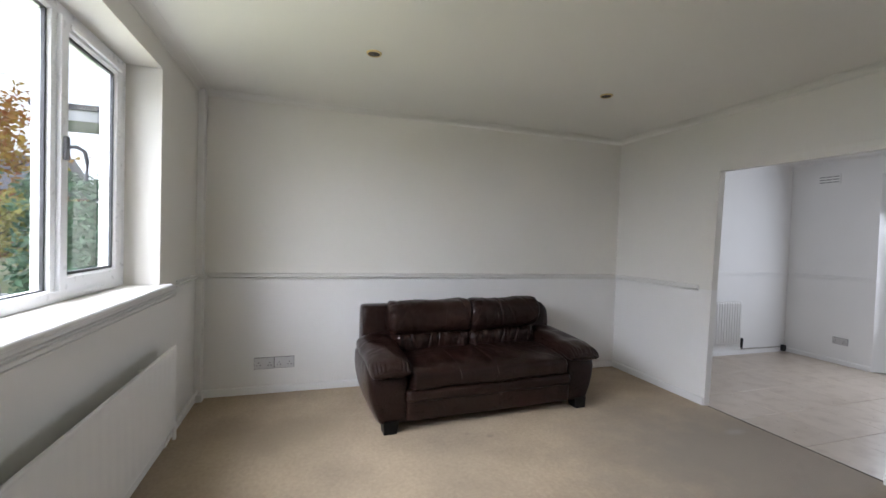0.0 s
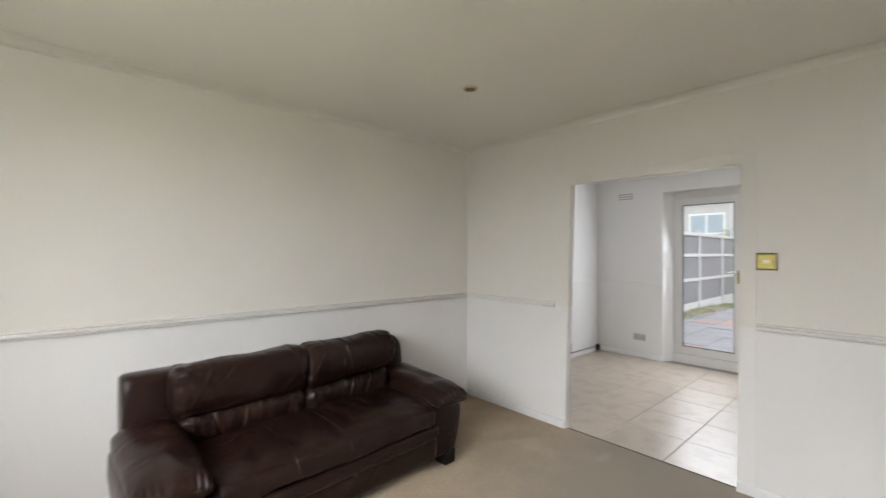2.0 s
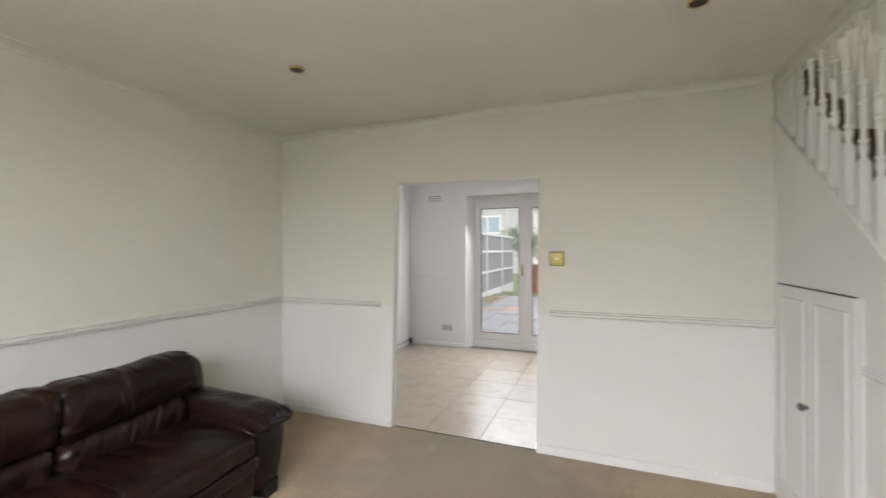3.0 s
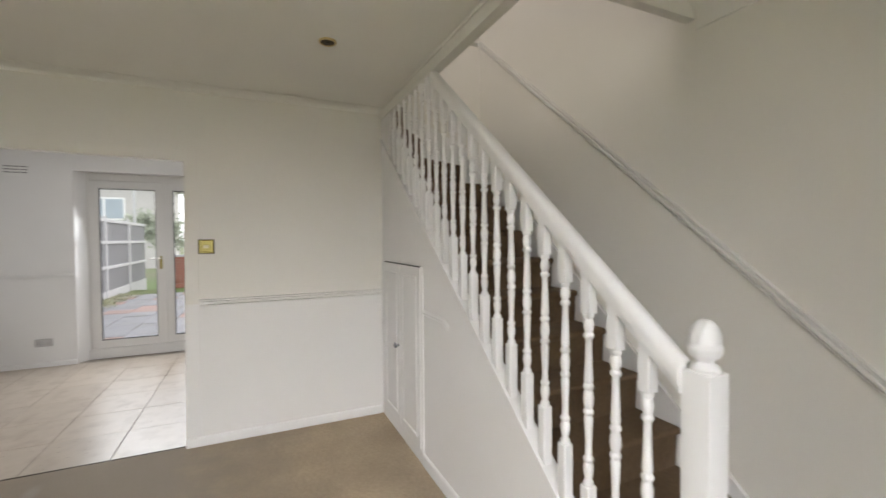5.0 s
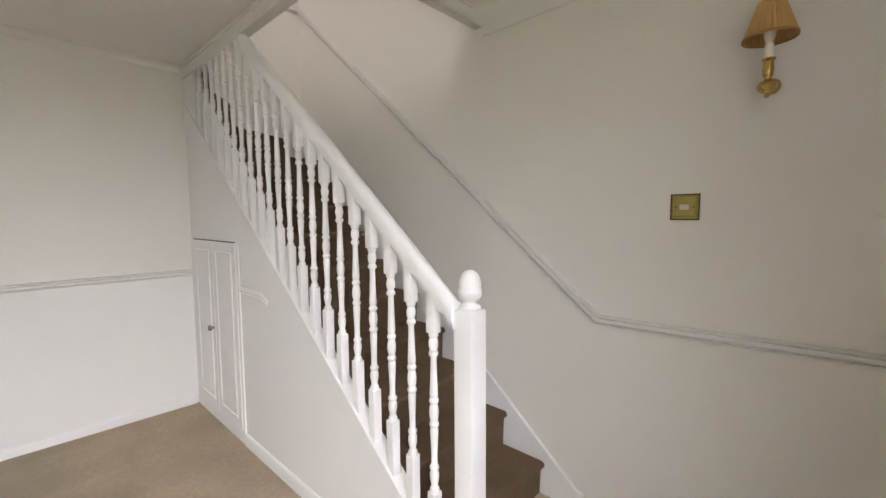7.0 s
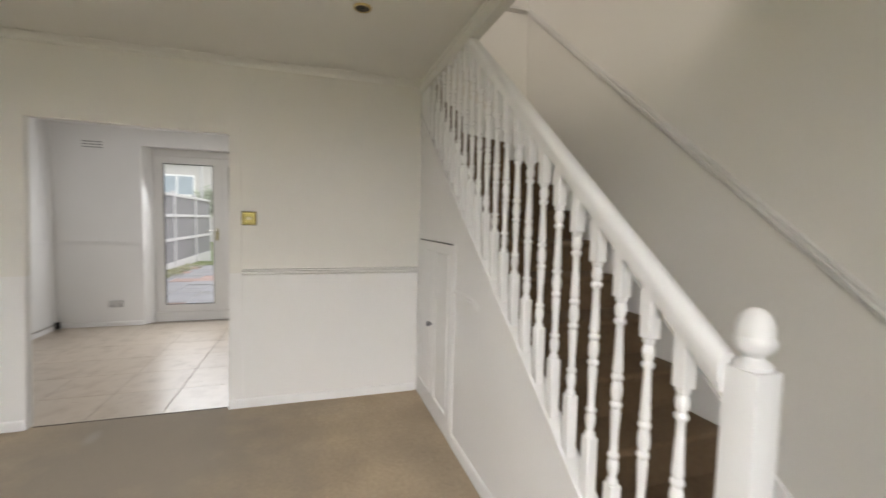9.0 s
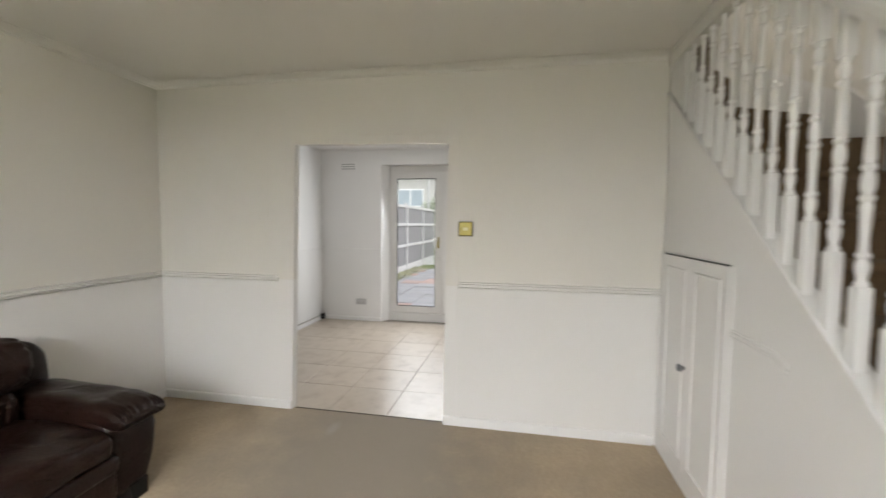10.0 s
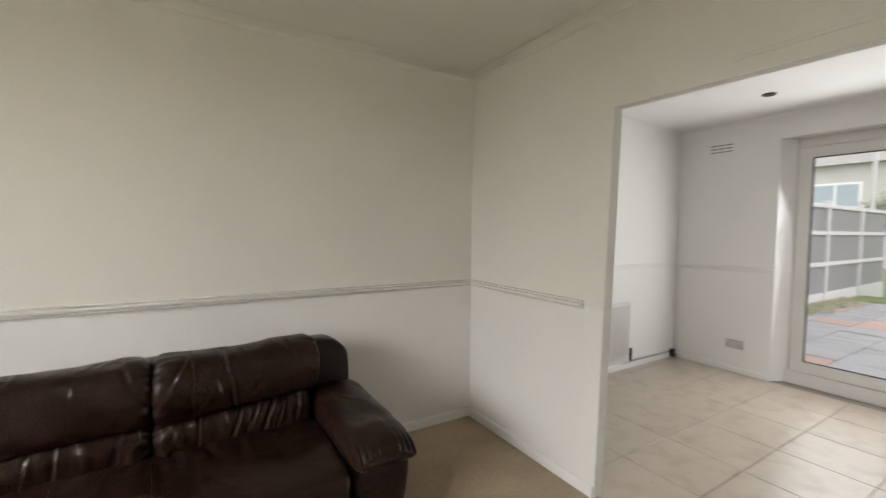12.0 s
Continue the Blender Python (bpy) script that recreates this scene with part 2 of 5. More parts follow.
def marks(m, spots):
    """Worn, stained and darker patches in a carpet: place, half size, colour, strength."""
    n, l = m.node_tree.nodes, m.node_tree.links
    b = n["Principled BSDF"]
    geo, ragged = n.new("ShaderNodeNewGeometry"), n.new("ShaderNodeTexNoise")
    ragged.inputs["Scale"].default_value, ragged.inputs["Detail"].default_value = 5.0, 7
    l.new(geo.outputs["Position"], ragged.inputs["Vector"])
    last = b.inputs["Base Color"].links[0].from_socket
    for (x, y), half, tint, strength in spots:
        off, div, size = (n.new("ShaderNodeVectorMath") for _ in range(3))
        off.operation, off.inputs[1].default_value = "SUBTRACT", (x, y, 0)
        div.operation, div.inputs[1].default_value = "DIVIDE", (half[0], half[1], 10)
        size.operation = "LENGTH"
        l.new(geo.outputs["Position"], off.inputs[0])
        l.new(off.outputs[0], div.inputs[0])
        l.new(div.outputs[0], size.inputs[0])
        tot, fade, mix = n.new("ShaderNodeMath"), n.new("ShaderNodeMapRange"), n.new("ShaderNodeMix")
        tot.operation = "ADD"
        l.new(size.outputs["Value"], tot.inputs[0])
        l.new(ragged.outputs[0], tot.inputs[1])
        fade.inputs["From Min"].default_value, fade.inputs["From Max"].default_value, fade.inputs["To Max"].default_value = 1.7, 0.9, strength
        l.new(tot.outputs[0], fade.inputs[0])
        mix.data_type = "RGBA"
        l.new(fade.outputs[0], mix.inputs[0])
        l.new(last, mix.inputs[6])
        mix.inputs[7].default_value = (*tint, 1)
        last = mix.outputs[2]
    l.new(last, b.inputs["Base Color"])


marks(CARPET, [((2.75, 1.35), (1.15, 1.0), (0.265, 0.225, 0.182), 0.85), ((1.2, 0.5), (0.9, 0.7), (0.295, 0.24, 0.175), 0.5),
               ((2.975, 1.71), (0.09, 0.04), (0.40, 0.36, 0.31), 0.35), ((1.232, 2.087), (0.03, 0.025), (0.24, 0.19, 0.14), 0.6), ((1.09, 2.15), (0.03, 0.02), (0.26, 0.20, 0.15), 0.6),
               # broad darker patch towards the window side
               ((-0.1, 2.5), (0.5, 0.35), (0.31, 0.245, 0.165), 0.5)])
pile(STAIR_CARPET, 0.2)
LEATHER = leather("dark_brown_leather")


# ---- mesh helpers ----
def thing(name, label, category, group="", kind="", at=(0, 0, 0), rz=0.0):
    ob = new(name)
    ob.empty_display_size = 0.1
    ob.matrix_world = pose(*at, 0, 0, rz)
    return tagged(ob, label, category, group, kind)


def finish(bm, material, smooth=0.0):
    me = bpy.data.meshes.new("mesh")
    bmesh.ops.recalc_face_normals(bm, faces=bm.faces)
    bm.to_mesh(me)
    bm.free()
    for mm in material if isinstance(material, (list, tuple)) else [material]:
        me.materials.append(mm)
    if smooth:
        me.polygons.foreach_set("use_smooth", [True] * len(me.polygons))
        if smooth < 3:
            me.set_sharp_from_angle(angle=smooth)
    return me


def part(name, bm, material, parent=None, label="", smooth=0.0):
    ob = new(name, finish(bm, material, smooth))
    ob.parent = parent
    return tagged(ob, label)


def box(bm, x0, x1, y0, y1, z0, z1, bevel=0.0, segments=2):
    r = bmesh.ops.create_cube(bm, size=1.0)
    vs = r["verts"]
    for v in vs:
        v.co = Vector(((x0 + x1) / 2 + v.co.x * (x1 - x0), (y0 + y1) / 2 + v.co.y * (y1 - y0), (z0 + z1) / 2 + v.co.z * (z1 - z0)))
    if bevel:
        es = list({e for v in vs for e in v.link_edges})
        bmesh.ops.bevel(bm, geom=es, offset=bevel, segments=segments, affect="EDGES", profile=0.6)
    return bm


def solid(x0, x1, y0, y1, z0, z1, bevel=0.0, segments=2):
    return box(bmesh.new(), x0, x1, y0, y1, z0, z1, bevel, segments)


def loft(bm, rings, cap=True, closed=True):
    """Skin closed rings of equal length, one after another."""
    rows = [[bm.verts.new(p) for p in ring] for ring in rings]
    k = len(rows[0])
    for a, b in zip(rows, rows[1:]):
        for i in range(k if closed else k - 1):
            j = (i + 1) % k
            bm.faces.new((a[i], a[j], b[j], b[i]))
    if cap:
        bm.faces.new(list(reversed(rows[0])))
        bm.faces.new(rows[-1])
    return bm


def lathe(bm, profile, centre=(0, 0, 0), sides=16, axis="z"):
    """Turn (radius, height) pairs round an axis."""
    rings = []
    for r, h in profile:
        ring = []
        for i in range(sides):
            a = 2 * math.pi * i / sides
            c, s = max(r, 0.0004) * math.cos(a), max(r, 0.0004) * math.sin(a)
            p = {"z": (c, s, h), "y": (c, h, s), "x": (h, c, s)}[axis]
            ring.append(Vector(p) + Vector(centre))
        rings.append(ring)
    return loft(bm, rings)


def tube(bm, points, radius, sides=10):
    pts = [Vector(p) for p in points]
    rings = []
    for i, p in enumerate(pts):
        d = (pts[min(i + 1, len(pts) - 1)] - pts[max(i - 1, 0)]).normalized()
        q = d.to_track_quat("Z", "Y")
        rings.append([p + q @ Vector((radius * math.cos(2 * math.pi * k / sides), radius * math.sin(2 * math.pi * k / sides), 0)) for k in range(sides)])
    return loft(bm, rings)


def prism(bm, outline, axis, a, b):
    """Extrude a 2D outline along an axis from a to b. axis y: outline is (x, z); x: (y, z); z: (x, y)."""
    def put(p, h):
        return {"y": (p[0], h, p[1]), "x": (h, p[0], p[1]), "z": (p[0], p[1], h)}[axis]
    return loft(bm, [[put(p, a) for p in outline], [put(p, b) for p in outline]])


def moulding(path, profile, side=1, flat=True):
    """A moulding along a line of (x, y) at height 0 of the profile's own z; mitred; the profile is (out, z)."""
    pts = [Vector((p[0], p[1])) for p in path]
    rings = []
    for i, p in enumerate(pts):
        dirs = [(pts[j + 1] - pts[j]).normalized() for j in (i - 1, i) if 0 <= j < len(pts) - 1]
        ns = [Vector((-d.y, d.x)) * side for d in dirs]
        nn = ns[0] if len(ns) == 1 else (ns[0] + ns[1]) / (1 + ns[0].dot(ns[1]))
        rings.append([(p.x + nn.x * o, p.y + nn.y * o, z) for o, z in profile])
    return loft(bmesh.new(), rings)


def cells(xs, ys, zs, filled, slot=lambda x, y, z: 0):
    """A solid made of the filled cells of a grid, with no faces inside."""
    bm = bmesh.new()
    made = {}
    def v(i, j, k):
        if (i, j, k) not in made:
            made[i, j, k] = bm.verts.new((xs[i], ys[j], zs[k]))
        return made[i, j, k]
    nx, ny, nz = len(xs) - 1, len(ys) - 1, len(zs) - 1
    def full(i, j, k):
        return 0 <= i < nx and 0 <= j < ny and 0 <= k < nz and filled((xs[i] + xs[i + 1]) / 2, (ys[j] + ys[j + 1]) / 2, (zs[k] + zs[k + 1]) / 2)
    for i in range(nx):
        for j in range(ny):
            for k in range(nz):
                if not full(i, j, k):
                    continue
                s = slot((xs[i] + xs[i + 1]) / 2, (ys[j] + ys[j + 1]) / 2, (zs[k] + zs[k + 1]) / 2)
                for d, q in (((-1, 0, 0), ((0, 0, 0), (0, 0, 1), (0, 1, 1), (0, 1, 0))), ((1, 0, 0), ((1, 0, 0), (1, 1, 0), (1, 1, 1), (1, 0, 1))),
                             ((0, -1, 0), ((0, 0, 0), (1, 0, 0), (1, 0, 1), (0, 0, 1))), ((0, 1, 0), ((0, 1, 0), (0, 1, 1), (1, 1, 1), (1, 1, 0))),
                             ((0, 0, -1), ((0, 0, 0), (0, 1, 0), (1, 1, 0), (1, 0, 0))), ((0, 0, 1), ((0, 0, 1), (1, 0, 1), (1, 1, 1), (0, 1, 1)))):
                    if not full(i + d[0], j + d[1], k + d[2]):
                        f = bm.faces.new([v(i + a, j + b, k + c) for a, b, c in q])
                        f.material_index = s
    return bm


def setting(name, bm, material, label, category, smooth=0.0):
    return tagged(part(name, bm, material, smooth=smooth), label, category, kind="structure")


# ---- plan of the house ----
XW, XE, YN, YS = -0.78, 3.20, 3.235, -1.20     # living room walls
XE2 = 3.26                                     # dining side of the partition
XP, XP2, YD = 5.967, 6.22, 3.297               # patio wall and dining room side wall
ZC, ZU, ZT = 2.41, 2.60, 5.00                  # ceiling, floor above, ceiling above
DADO = 0.965
ZCD = 2.41                                     # dining room ceiling
OP0, OP1, OPZ = 0.985, 2.12, 1.93              # opening to the dining room
WY0, WY1, WZ0, WZ1 = 0.15, 2.36, 1.0, 2.245    # window
PY0, PY1, PZ1, PJ = 0.795, 2.375, 2.19, 2.415      # patio doors, and the splayed jamb beside them


# one paint; slot 1 carries the brighter light below the dado in its colour
def by_dado(x, y, z):
    return 0 if z > DADO else 1


setting("wall_north", cells([-1.08, XE2], [YN, YN + 0.2], [-0.1, DADO, ZU], lambda *a: True, by_dado), [CREAM, LIT_WALL], "living room wall of one paint, coloured lighter below the dado rail for daylight", "wall")
setting("wall_west", cells([-1.08, XW], [YS - 0.15, WY0, WY1, YN], [-0.1, DADO, WZ0, WZ1, ZU],
        lambda x, y, z: not (WY0 < y < WY1 and WZ0 < z < WZ1), by_dado), [CREAM, LIT_WALL], "painted outside wall with a deep window reveal", "wall")
east = cells([XE, XE2], [YS, OP0, OP1, YN], [-0.1, DADO, OPZ, ZU], lambda x, y, z: not (OP0 < y < OP1 and z < OPZ), by_dado)
for v in east.verts:                           # the old jambs lean a little
    if abs(v.co.y - OP1) < 1e-4 and v.co.z < OPZ + 0.01:
        v.co.y = 2.142 - 0.026 * max(v.co.z, 0)
        v.co.z += 0.008 if v.co.z > 1.5 else 0
    if abs(v.co.y - OP0) < 1e-4 and v.co.z < OPZ + 0.01:
        v.co.y = 1.000 - 0.011 * max(v.co.z, 0)
        v.co.z -= 0.012 if v.co.z > 1.5 else 0
setting("wall_east", east, [CREAM, LIT_WALL], "thin painted partition with a wide plain doorway", "wall")
setting("wall_south", cells([XW, XE2], [YS - 0.15, YS], [-0.1, ZT], lambda *a: True), CREAM, "long cream painted wall beside the staircase", "wall")
setting("wall_stair_end", cells([3.08, XE], [YS, 1.2], [ZU, ZT], lambda *a: True), CREAM, "cream wall at the head of the stairs", "wall")
setting("wall_stair_head", cells([3.08, XE], [YS, -0.420], [1.6, ZU], lambda *a: True), CREAM, "cream wall behind the winding top steps", "wall")
setting("wall_landing_north", cells([XW, 0.28, 1.52, XE], [1.2, 1.35], [ZU, 3.38, 4.52, ZT], lambda x, y, z: not (0.28 < x < 1.52 and 3.38 < z < 4.52)), CREAM, "unseen landing wall with an assumed window", "wall")
setting("wall_landing_west", cells([-1.08, XW], [YS - 0.15, 1.35], [ZU, ZT], lambda *a: True), CREAM, "plain wall closing the landing", "wall")
setting("ceiling_landing", cells([-1.08, XE], [YS - 0.15, 1.35], [ZT, ZT + 0.1], lambda *a: True), CEILING, "plain white landing ceiling", "ceiling")
setting("ceiling_living", cells([XW, 1.235, XE], [YS, -0.415, YN], [ZC, ZU], lambda x, y, z: not (1.235 < x and y < -0.415)), CEILING,
        "off-white painted ceiling with a stairwell opening", "ceiling")
setting("beam_stairwell_long", solid(1.19, XE - 0.003, -0.415, -0.36, 2.335, ZC - 0.002), CEILING, "boxed painted edge of the stairwell", "beam")
setting("beam_stairwell_cross", solid(1.19, 1.235, YS + 0.002, -0.417, 2.335, ZC - 0.002), CEILING, "boxed painted edge across the stairwell", "beam")

# dining room
setting("wall_dining_north", cells([XE2, XP2], [YD, YD + 0.2], [-0.1, ZU], lambda *a: True), DINING_WALL, "soft white dining room side wall", "wall")
setting("wall_dining_south", cells([XE2, XP2], [YS - 0.15, YS], [-0.1, ZU], lambda *a: True), DINING_WALL, "plain wall closing the dining room", "wall")
setting("wall_patio", cells([XP, XP2], [YS, PY0, PJ, YD], [-0.1, PZ1, ZU], lambda x, y, z: not (PY0 < y < PJ and z < PZ1)), DINING_WALL, "soft white wall round the patio doors", "wall")
setting("ceiling_dining", cells([XE2, XP], [YS, YD], [ZCD, ZU], lambda *a: True), DINING_WALL, "white dining room ceiling", "ceiling")
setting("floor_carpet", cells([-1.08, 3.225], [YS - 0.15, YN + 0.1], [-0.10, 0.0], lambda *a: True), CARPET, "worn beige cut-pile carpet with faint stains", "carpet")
dining_floor = setting("floor_dining", cells([3.225, XP2], [YS - 0.15, YD + 0.1], [-0.10, -0.006], lambda *a: True), GROUT, "beige ceramic tile floor with dark grout", "floor")
setting("threshold_strip", prism(bmesh.new(), [(3.218, 0.0005), (3.221, 0.003), (3.229, 0.003), (3.232, 0.0005)], "y", OP0, OP1), DARK_BRASS, "thin dark metal strip where carpet meets tile", "trim")

# ---- mouldings ----
def dado_profile(z, out=0.025):
    return [(0.0005, z - 0.022), (out * 0.55, z - 0.022), (out * 0.70, z - 0.0185), (out * 0.55, z - 0.0150), (out * 0.10, z - 0.0142), (out * 0.10, z - 0.0075),
            (out * 0.90, z - 0.0066), (out, z - 0.002), (out, z + 0.003), (out * 0.90, z + 0.0068), (out * 0.10, z + 0.0076), (out * 0.10, z + 0.0140), (out * 0.55, z + 0.0145), (out * 0.60, z + 0.018), (0.0005, z + 0.022)]


def skirting_profile(h, out=0.014):
    return [(0.0005, 0.0), (out, 0.0), (out, h - 0.014), (out * 0.8, h - 0.006), (out * 0.4, h - 0.001), (0.0005, h)]


def cove_profile(out, drop, z):
    pts = [(0.0005, z - drop - 0.003), (0.006, z - drop)]
    for i in range(1, 8):
        a = math.pi / 2 * i / 8
        pts.append((0.006 + (out - 0.006) * (1 - math.cos(a)), z - drop + drop * math.sin(a) * 0.96))
    return pts + [(out, z - drop * 0.04), (out + 0.003, z - 0.003), (out + 0.003, z - 0.0005), (0.0005, z - 0.0005)]


BX, BY = -0.735, 3.15                                           # pipe boxing in the corner
setting("trim_pipe_boxing", solid(XW + 0.0005, BX, BY, YN - 0.0005, 0.0, ZC - 0.001, 0.003), LIT_WALL, "narrow painted pipe boxing in the corner", "boxing")
setting("trim_dado_living", moulding([(XW, WY1 + 0.3), (XW, BY), (BX, BY), (BX, YN), (XE, YN), (XE, 2.235)], dado_profile(0.972), -1), DADO_PAINT, "moulded dado rail painted off-white", "dado rail", smooth=0.6)
setting("trim_dado_window", moulding([(XW, YS), (XW, WY1 + 0.3)], dado_profile(0.915, 0.012), -1), LIT_WALL, "moulded rail under the window board", "dado rail", smooth=0.6)
setting("trim_dado_doorway", moulding([(XE, 0.905), (XE, -0.385)], dado_profile(0.972), -1), DADO_PAINT, "moulded dado rail painted white", "dado rail", smooth=0.6)
setting("baseboard_living", moulding([(XW, YS), (XW, BY), (BX, BY), (BX, YN), (XE, YN), (XE, 2.145)], skirting_profile(0.062), -1), GLOSS, "low white gloss skirting board", "skirting", smooth=0.6)
setting("baseboard_doorway", moulding([(XE, 0.998), (XE, -0.346)], skirting_profile(0.062, 0.016), -1), GLOSS, "low white gloss skirting board", "skirting", smooth=0.6)
setting("baseboard_dining", moulding([(XE2, YD), (XP, YD), (XP, PJ + 0.002)], skirting_profile(0.055), -1), DINING_WALL, "low painted skirting board", "skirting", smooth=0.6)
setting("trim_dado_dining", moulding([(XE2, YD), (XP, YD), (XP, PJ + 0.002)], dado_profile(1.005, 0.010), -1), DINING_WALL, "thin painted dado rail", "dado rail", smooth=0.6)
setting("trim_cove_living", moulding([(XW, YS), (XW, YN), (XE, YN), (XE, -0.356)], cove_profile(0.08, 0.030, ZC), -1), CEILING, "plain plaster coving", "coving", smooth=0.9)
setting("trim_cove_south", moulding([(1.186, YS), (XW + 0.09, YS)], cove_profile(0.085, 0.12, ZC), -1), CEILING, "plain plaster coving", "coving", smooth=0.9)
setting("trim_cove_dining", moulding([(XE2, YD), (XP, YD), (XP, YS)], cove_profile(0.05, 0.020, ZCD), -1), DINING_WALL, "plain plaster coving", "coving", smooth=0.9)
setting("trim_doorway_strip", cells([XE - 0.006, XE - 0.0003], [0.906, 0.972], [0.064, DADO, OPZ + 0.07], lambda *a: True, by_dado), [CREAM, LIT_WALL], "painted strip beside the doorway", "trim")
setting("trim_doorway_head", solid(XE - 0.002, XE - 0.0003, OP0, 1.62, OPZ + 0.055, OPZ + 0.07, 0.002), CREAM, "painted strip over the doorway", "trim")
setting("trim_beam_bead", solid(1.18, XE - 0.09, -0.357, -0.345, ZC - 0.014, ZC - 0.001, 0.003), CEILING, "small painted bead along the stairwell", "trim")
setting("trim_beam_bead_cross", solid(1.176, 1.188, YS + 0.09, -0.36, ZC - 0.014, ZC - 0.001, 0.003), CEILING, "small painted bead along the stairwell", "trim")


def rail_on_wall(points, y, out=0.025, half=0.021):
    """A dado rail that follows a bent line of (x, z) on a wall facing +y."""
    prof = [(o, z / 0.021) for o, z in dado_profile(0.0, out)]
    pts = [Vector(p) for p in points]
    rings = []
    for i, p in enumerate(pts):
        dirs = [(pts[j + 1] - pts[j]).normalized() for j in (i - 1, i) if 0 <= j < len(pts) - 1]
        ns = [Vector((-d.y, d.x)) for d in dirs]
        nn = ns[0] if len(ns) == 1 else (ns[0] + ns[1]) / (1 + ns[0].dot(ns[1]))
        nn = nn if nn.y > 0 else -nn
        rings.append([(p.x + nn.x * s * half, y + o, p.y + nn.y * s * half) for o, s in prof])
    return loft(bmesh.new(), rings)


setting("trim_dado_stairs", rail_on_wall([(XW + 0.001, 0.935), (0.555, 0.910), (3.06, 3.02)], YS), DADO_PAINT, "moulded dado rail that bends up along the stairs", "dado rail", smooth=0.6)
setting("trim_dado_stair_end", moulding([(3.08, YS + 0.02), (3.08, 1.19)], dado_profile(3.03), 1), DADO_PAINT, "moulded dado rail on the end wall", "dado rail", smooth=0.6)


# ---- window ----
def casement(y0, y1, z0, z1, x, w, depth):
    """A rectangular frame of four mitred bars in the plane x, and the opening inside it."""
    bm = bmesh.new()
    outer = [(y0, z0), (y1, z0), (y1, z1), (y0, z1)]
    inner = [(y0 + w, z0 + w), (y1 - w, z0 + w), (y1 - w, z1 - w), (y0 + w, z1 - w)]
    inner2 = [(y0 + w + 0.010, z0 + w + 0.010), (y1 - w - 0.010, z0 + w + 0.010), (y1 - w - 0.010, z1 - w - 0.010), (y0 + w + 0.010, z1 - w - 0.010)]
    def ring(o, xx):
        return [(xx, a, b) for a, b in o]
    sgn = 1 if depth > 0 else -1
    loft(bm, [ring(outer, x - depth / 2), ring(outer, x + depth / 2), ring(inner, x + depth / 2), ring(inner2, x + depth / 2 - 0.012 * sgn), ring(inner2, x - depth / 2), ring(outer, x - depth / 2)], cap=False)
    bmesh.ops.remove_doubles(bm, verts=bm.verts, dist=1e-5)
    return bm, (y0 + w + 0.010, y1 - w - 0.010, z0 + w + 0.010, z1 - w - 0.010)


def gasket(y0, y1, z0, z1, x, w=0.006, d=0.006):
    bm = bmesh.new()
    for a in ((y0, y1, z0, z0 + w), (y0, y1, z1 - w, z1), (y0, y0 + w, z0 + w, z1 - w), (y1 - w, y1, z0 + w, z1 - w)):
        box(bm, x - d / 2, x + d / 2, a[0], a[1], a[2], a[3])
    return bm


win = thing("window_1", "white upvc double-glazed window with an opening casement", "window", kind="structure")
FX = -0.99
bm, _ = casement(WY0 + 0.002, WY1 - 0.002, WZ0 + 0.002, WZ1 - 0.002, FX, 0.045, 0.065)
part("window_frame", bm, UPVC, win)
part("jamb", solid(FX - 0.033, FX + 0.033, 2.270, WY1 - 0.049, WZ0 + 0.05, WZ1 - 0.05, 0.004), UPVC, win)
for y, w in ((0.73, 0.075), (1.655, 0.040)):
    part("mullion", solid(FX - 0.033, FX + 0.033, y, y + w, WZ0 + 0.05, WZ1 - 0.05, 0.004), UPVC, win)
for y0, y1, opening in ((WY0 + 0.05, 0.728, True), (0.807, 1.653, False), (1.699, 2.266, True)):
    z0, z1 = WZ0 + 0.05, WZ1 - 0.05
    if opening:
        bm, inner = casement(y0, y1, z0, z1, FX + 0.018, 0.052, 0.060)
        sash = part("sash", bm, UPVC, win, "opening casement sash")
        part("seal", gasket(y0 - 0.004, y1 + 0.004, z0 - 0.004, z1 + 0.004, FX + 0.020, 0.006, 0.010), BLACK, sash, "black rubber seal")
        a, b, c, d = inner
        part("trickle_vent", solid(FX + 0.048, FX + 0.062, y0 + 0.06, y1 - 0.02, z1 - 0.038, z1 - 0.012, 0.006), UPVC, sash, "white trickle vent")
        hy = y0 + 0.028 if y0 > 1 else y1 - 0.028
        h = part("window_handle", tube(bmesh.new(), [(FX + 0.05, hy, 1.655), (FX + 0.085, hy + 0.01, 1.66), (FX + 0.105, hy + 0.03, 1.645), (FX + 0.110, hy + 0.038, 1.60), (FX + 0.108, hy + 0.038, 1.545), (FX + 0.106, hy + 0.038, 1.52)], 0.008), GREY_METAL, sash, "curved grey metal handle", smooth=1.2)
        part("handle_base", solid(FX + 0.046, FX + 0.062, hy - 0.014, hy + 0.014, 1.60, 1.70, 0.005), GREY_METAL, sash)
    else:
        a, b, c, d = y0, y1, z0, z1
    part("glazing_bead", gasket(a, b, c, d, FX + (0.030 if opening else 0.012), 0.012, 0.014), BLACK, win, "dark glazing gasket")
    pane = part("pane", solid(FX + 0.000, FX + 0.004, a, b, c, d), GLASS, win)
    pane.visible_shadow = False

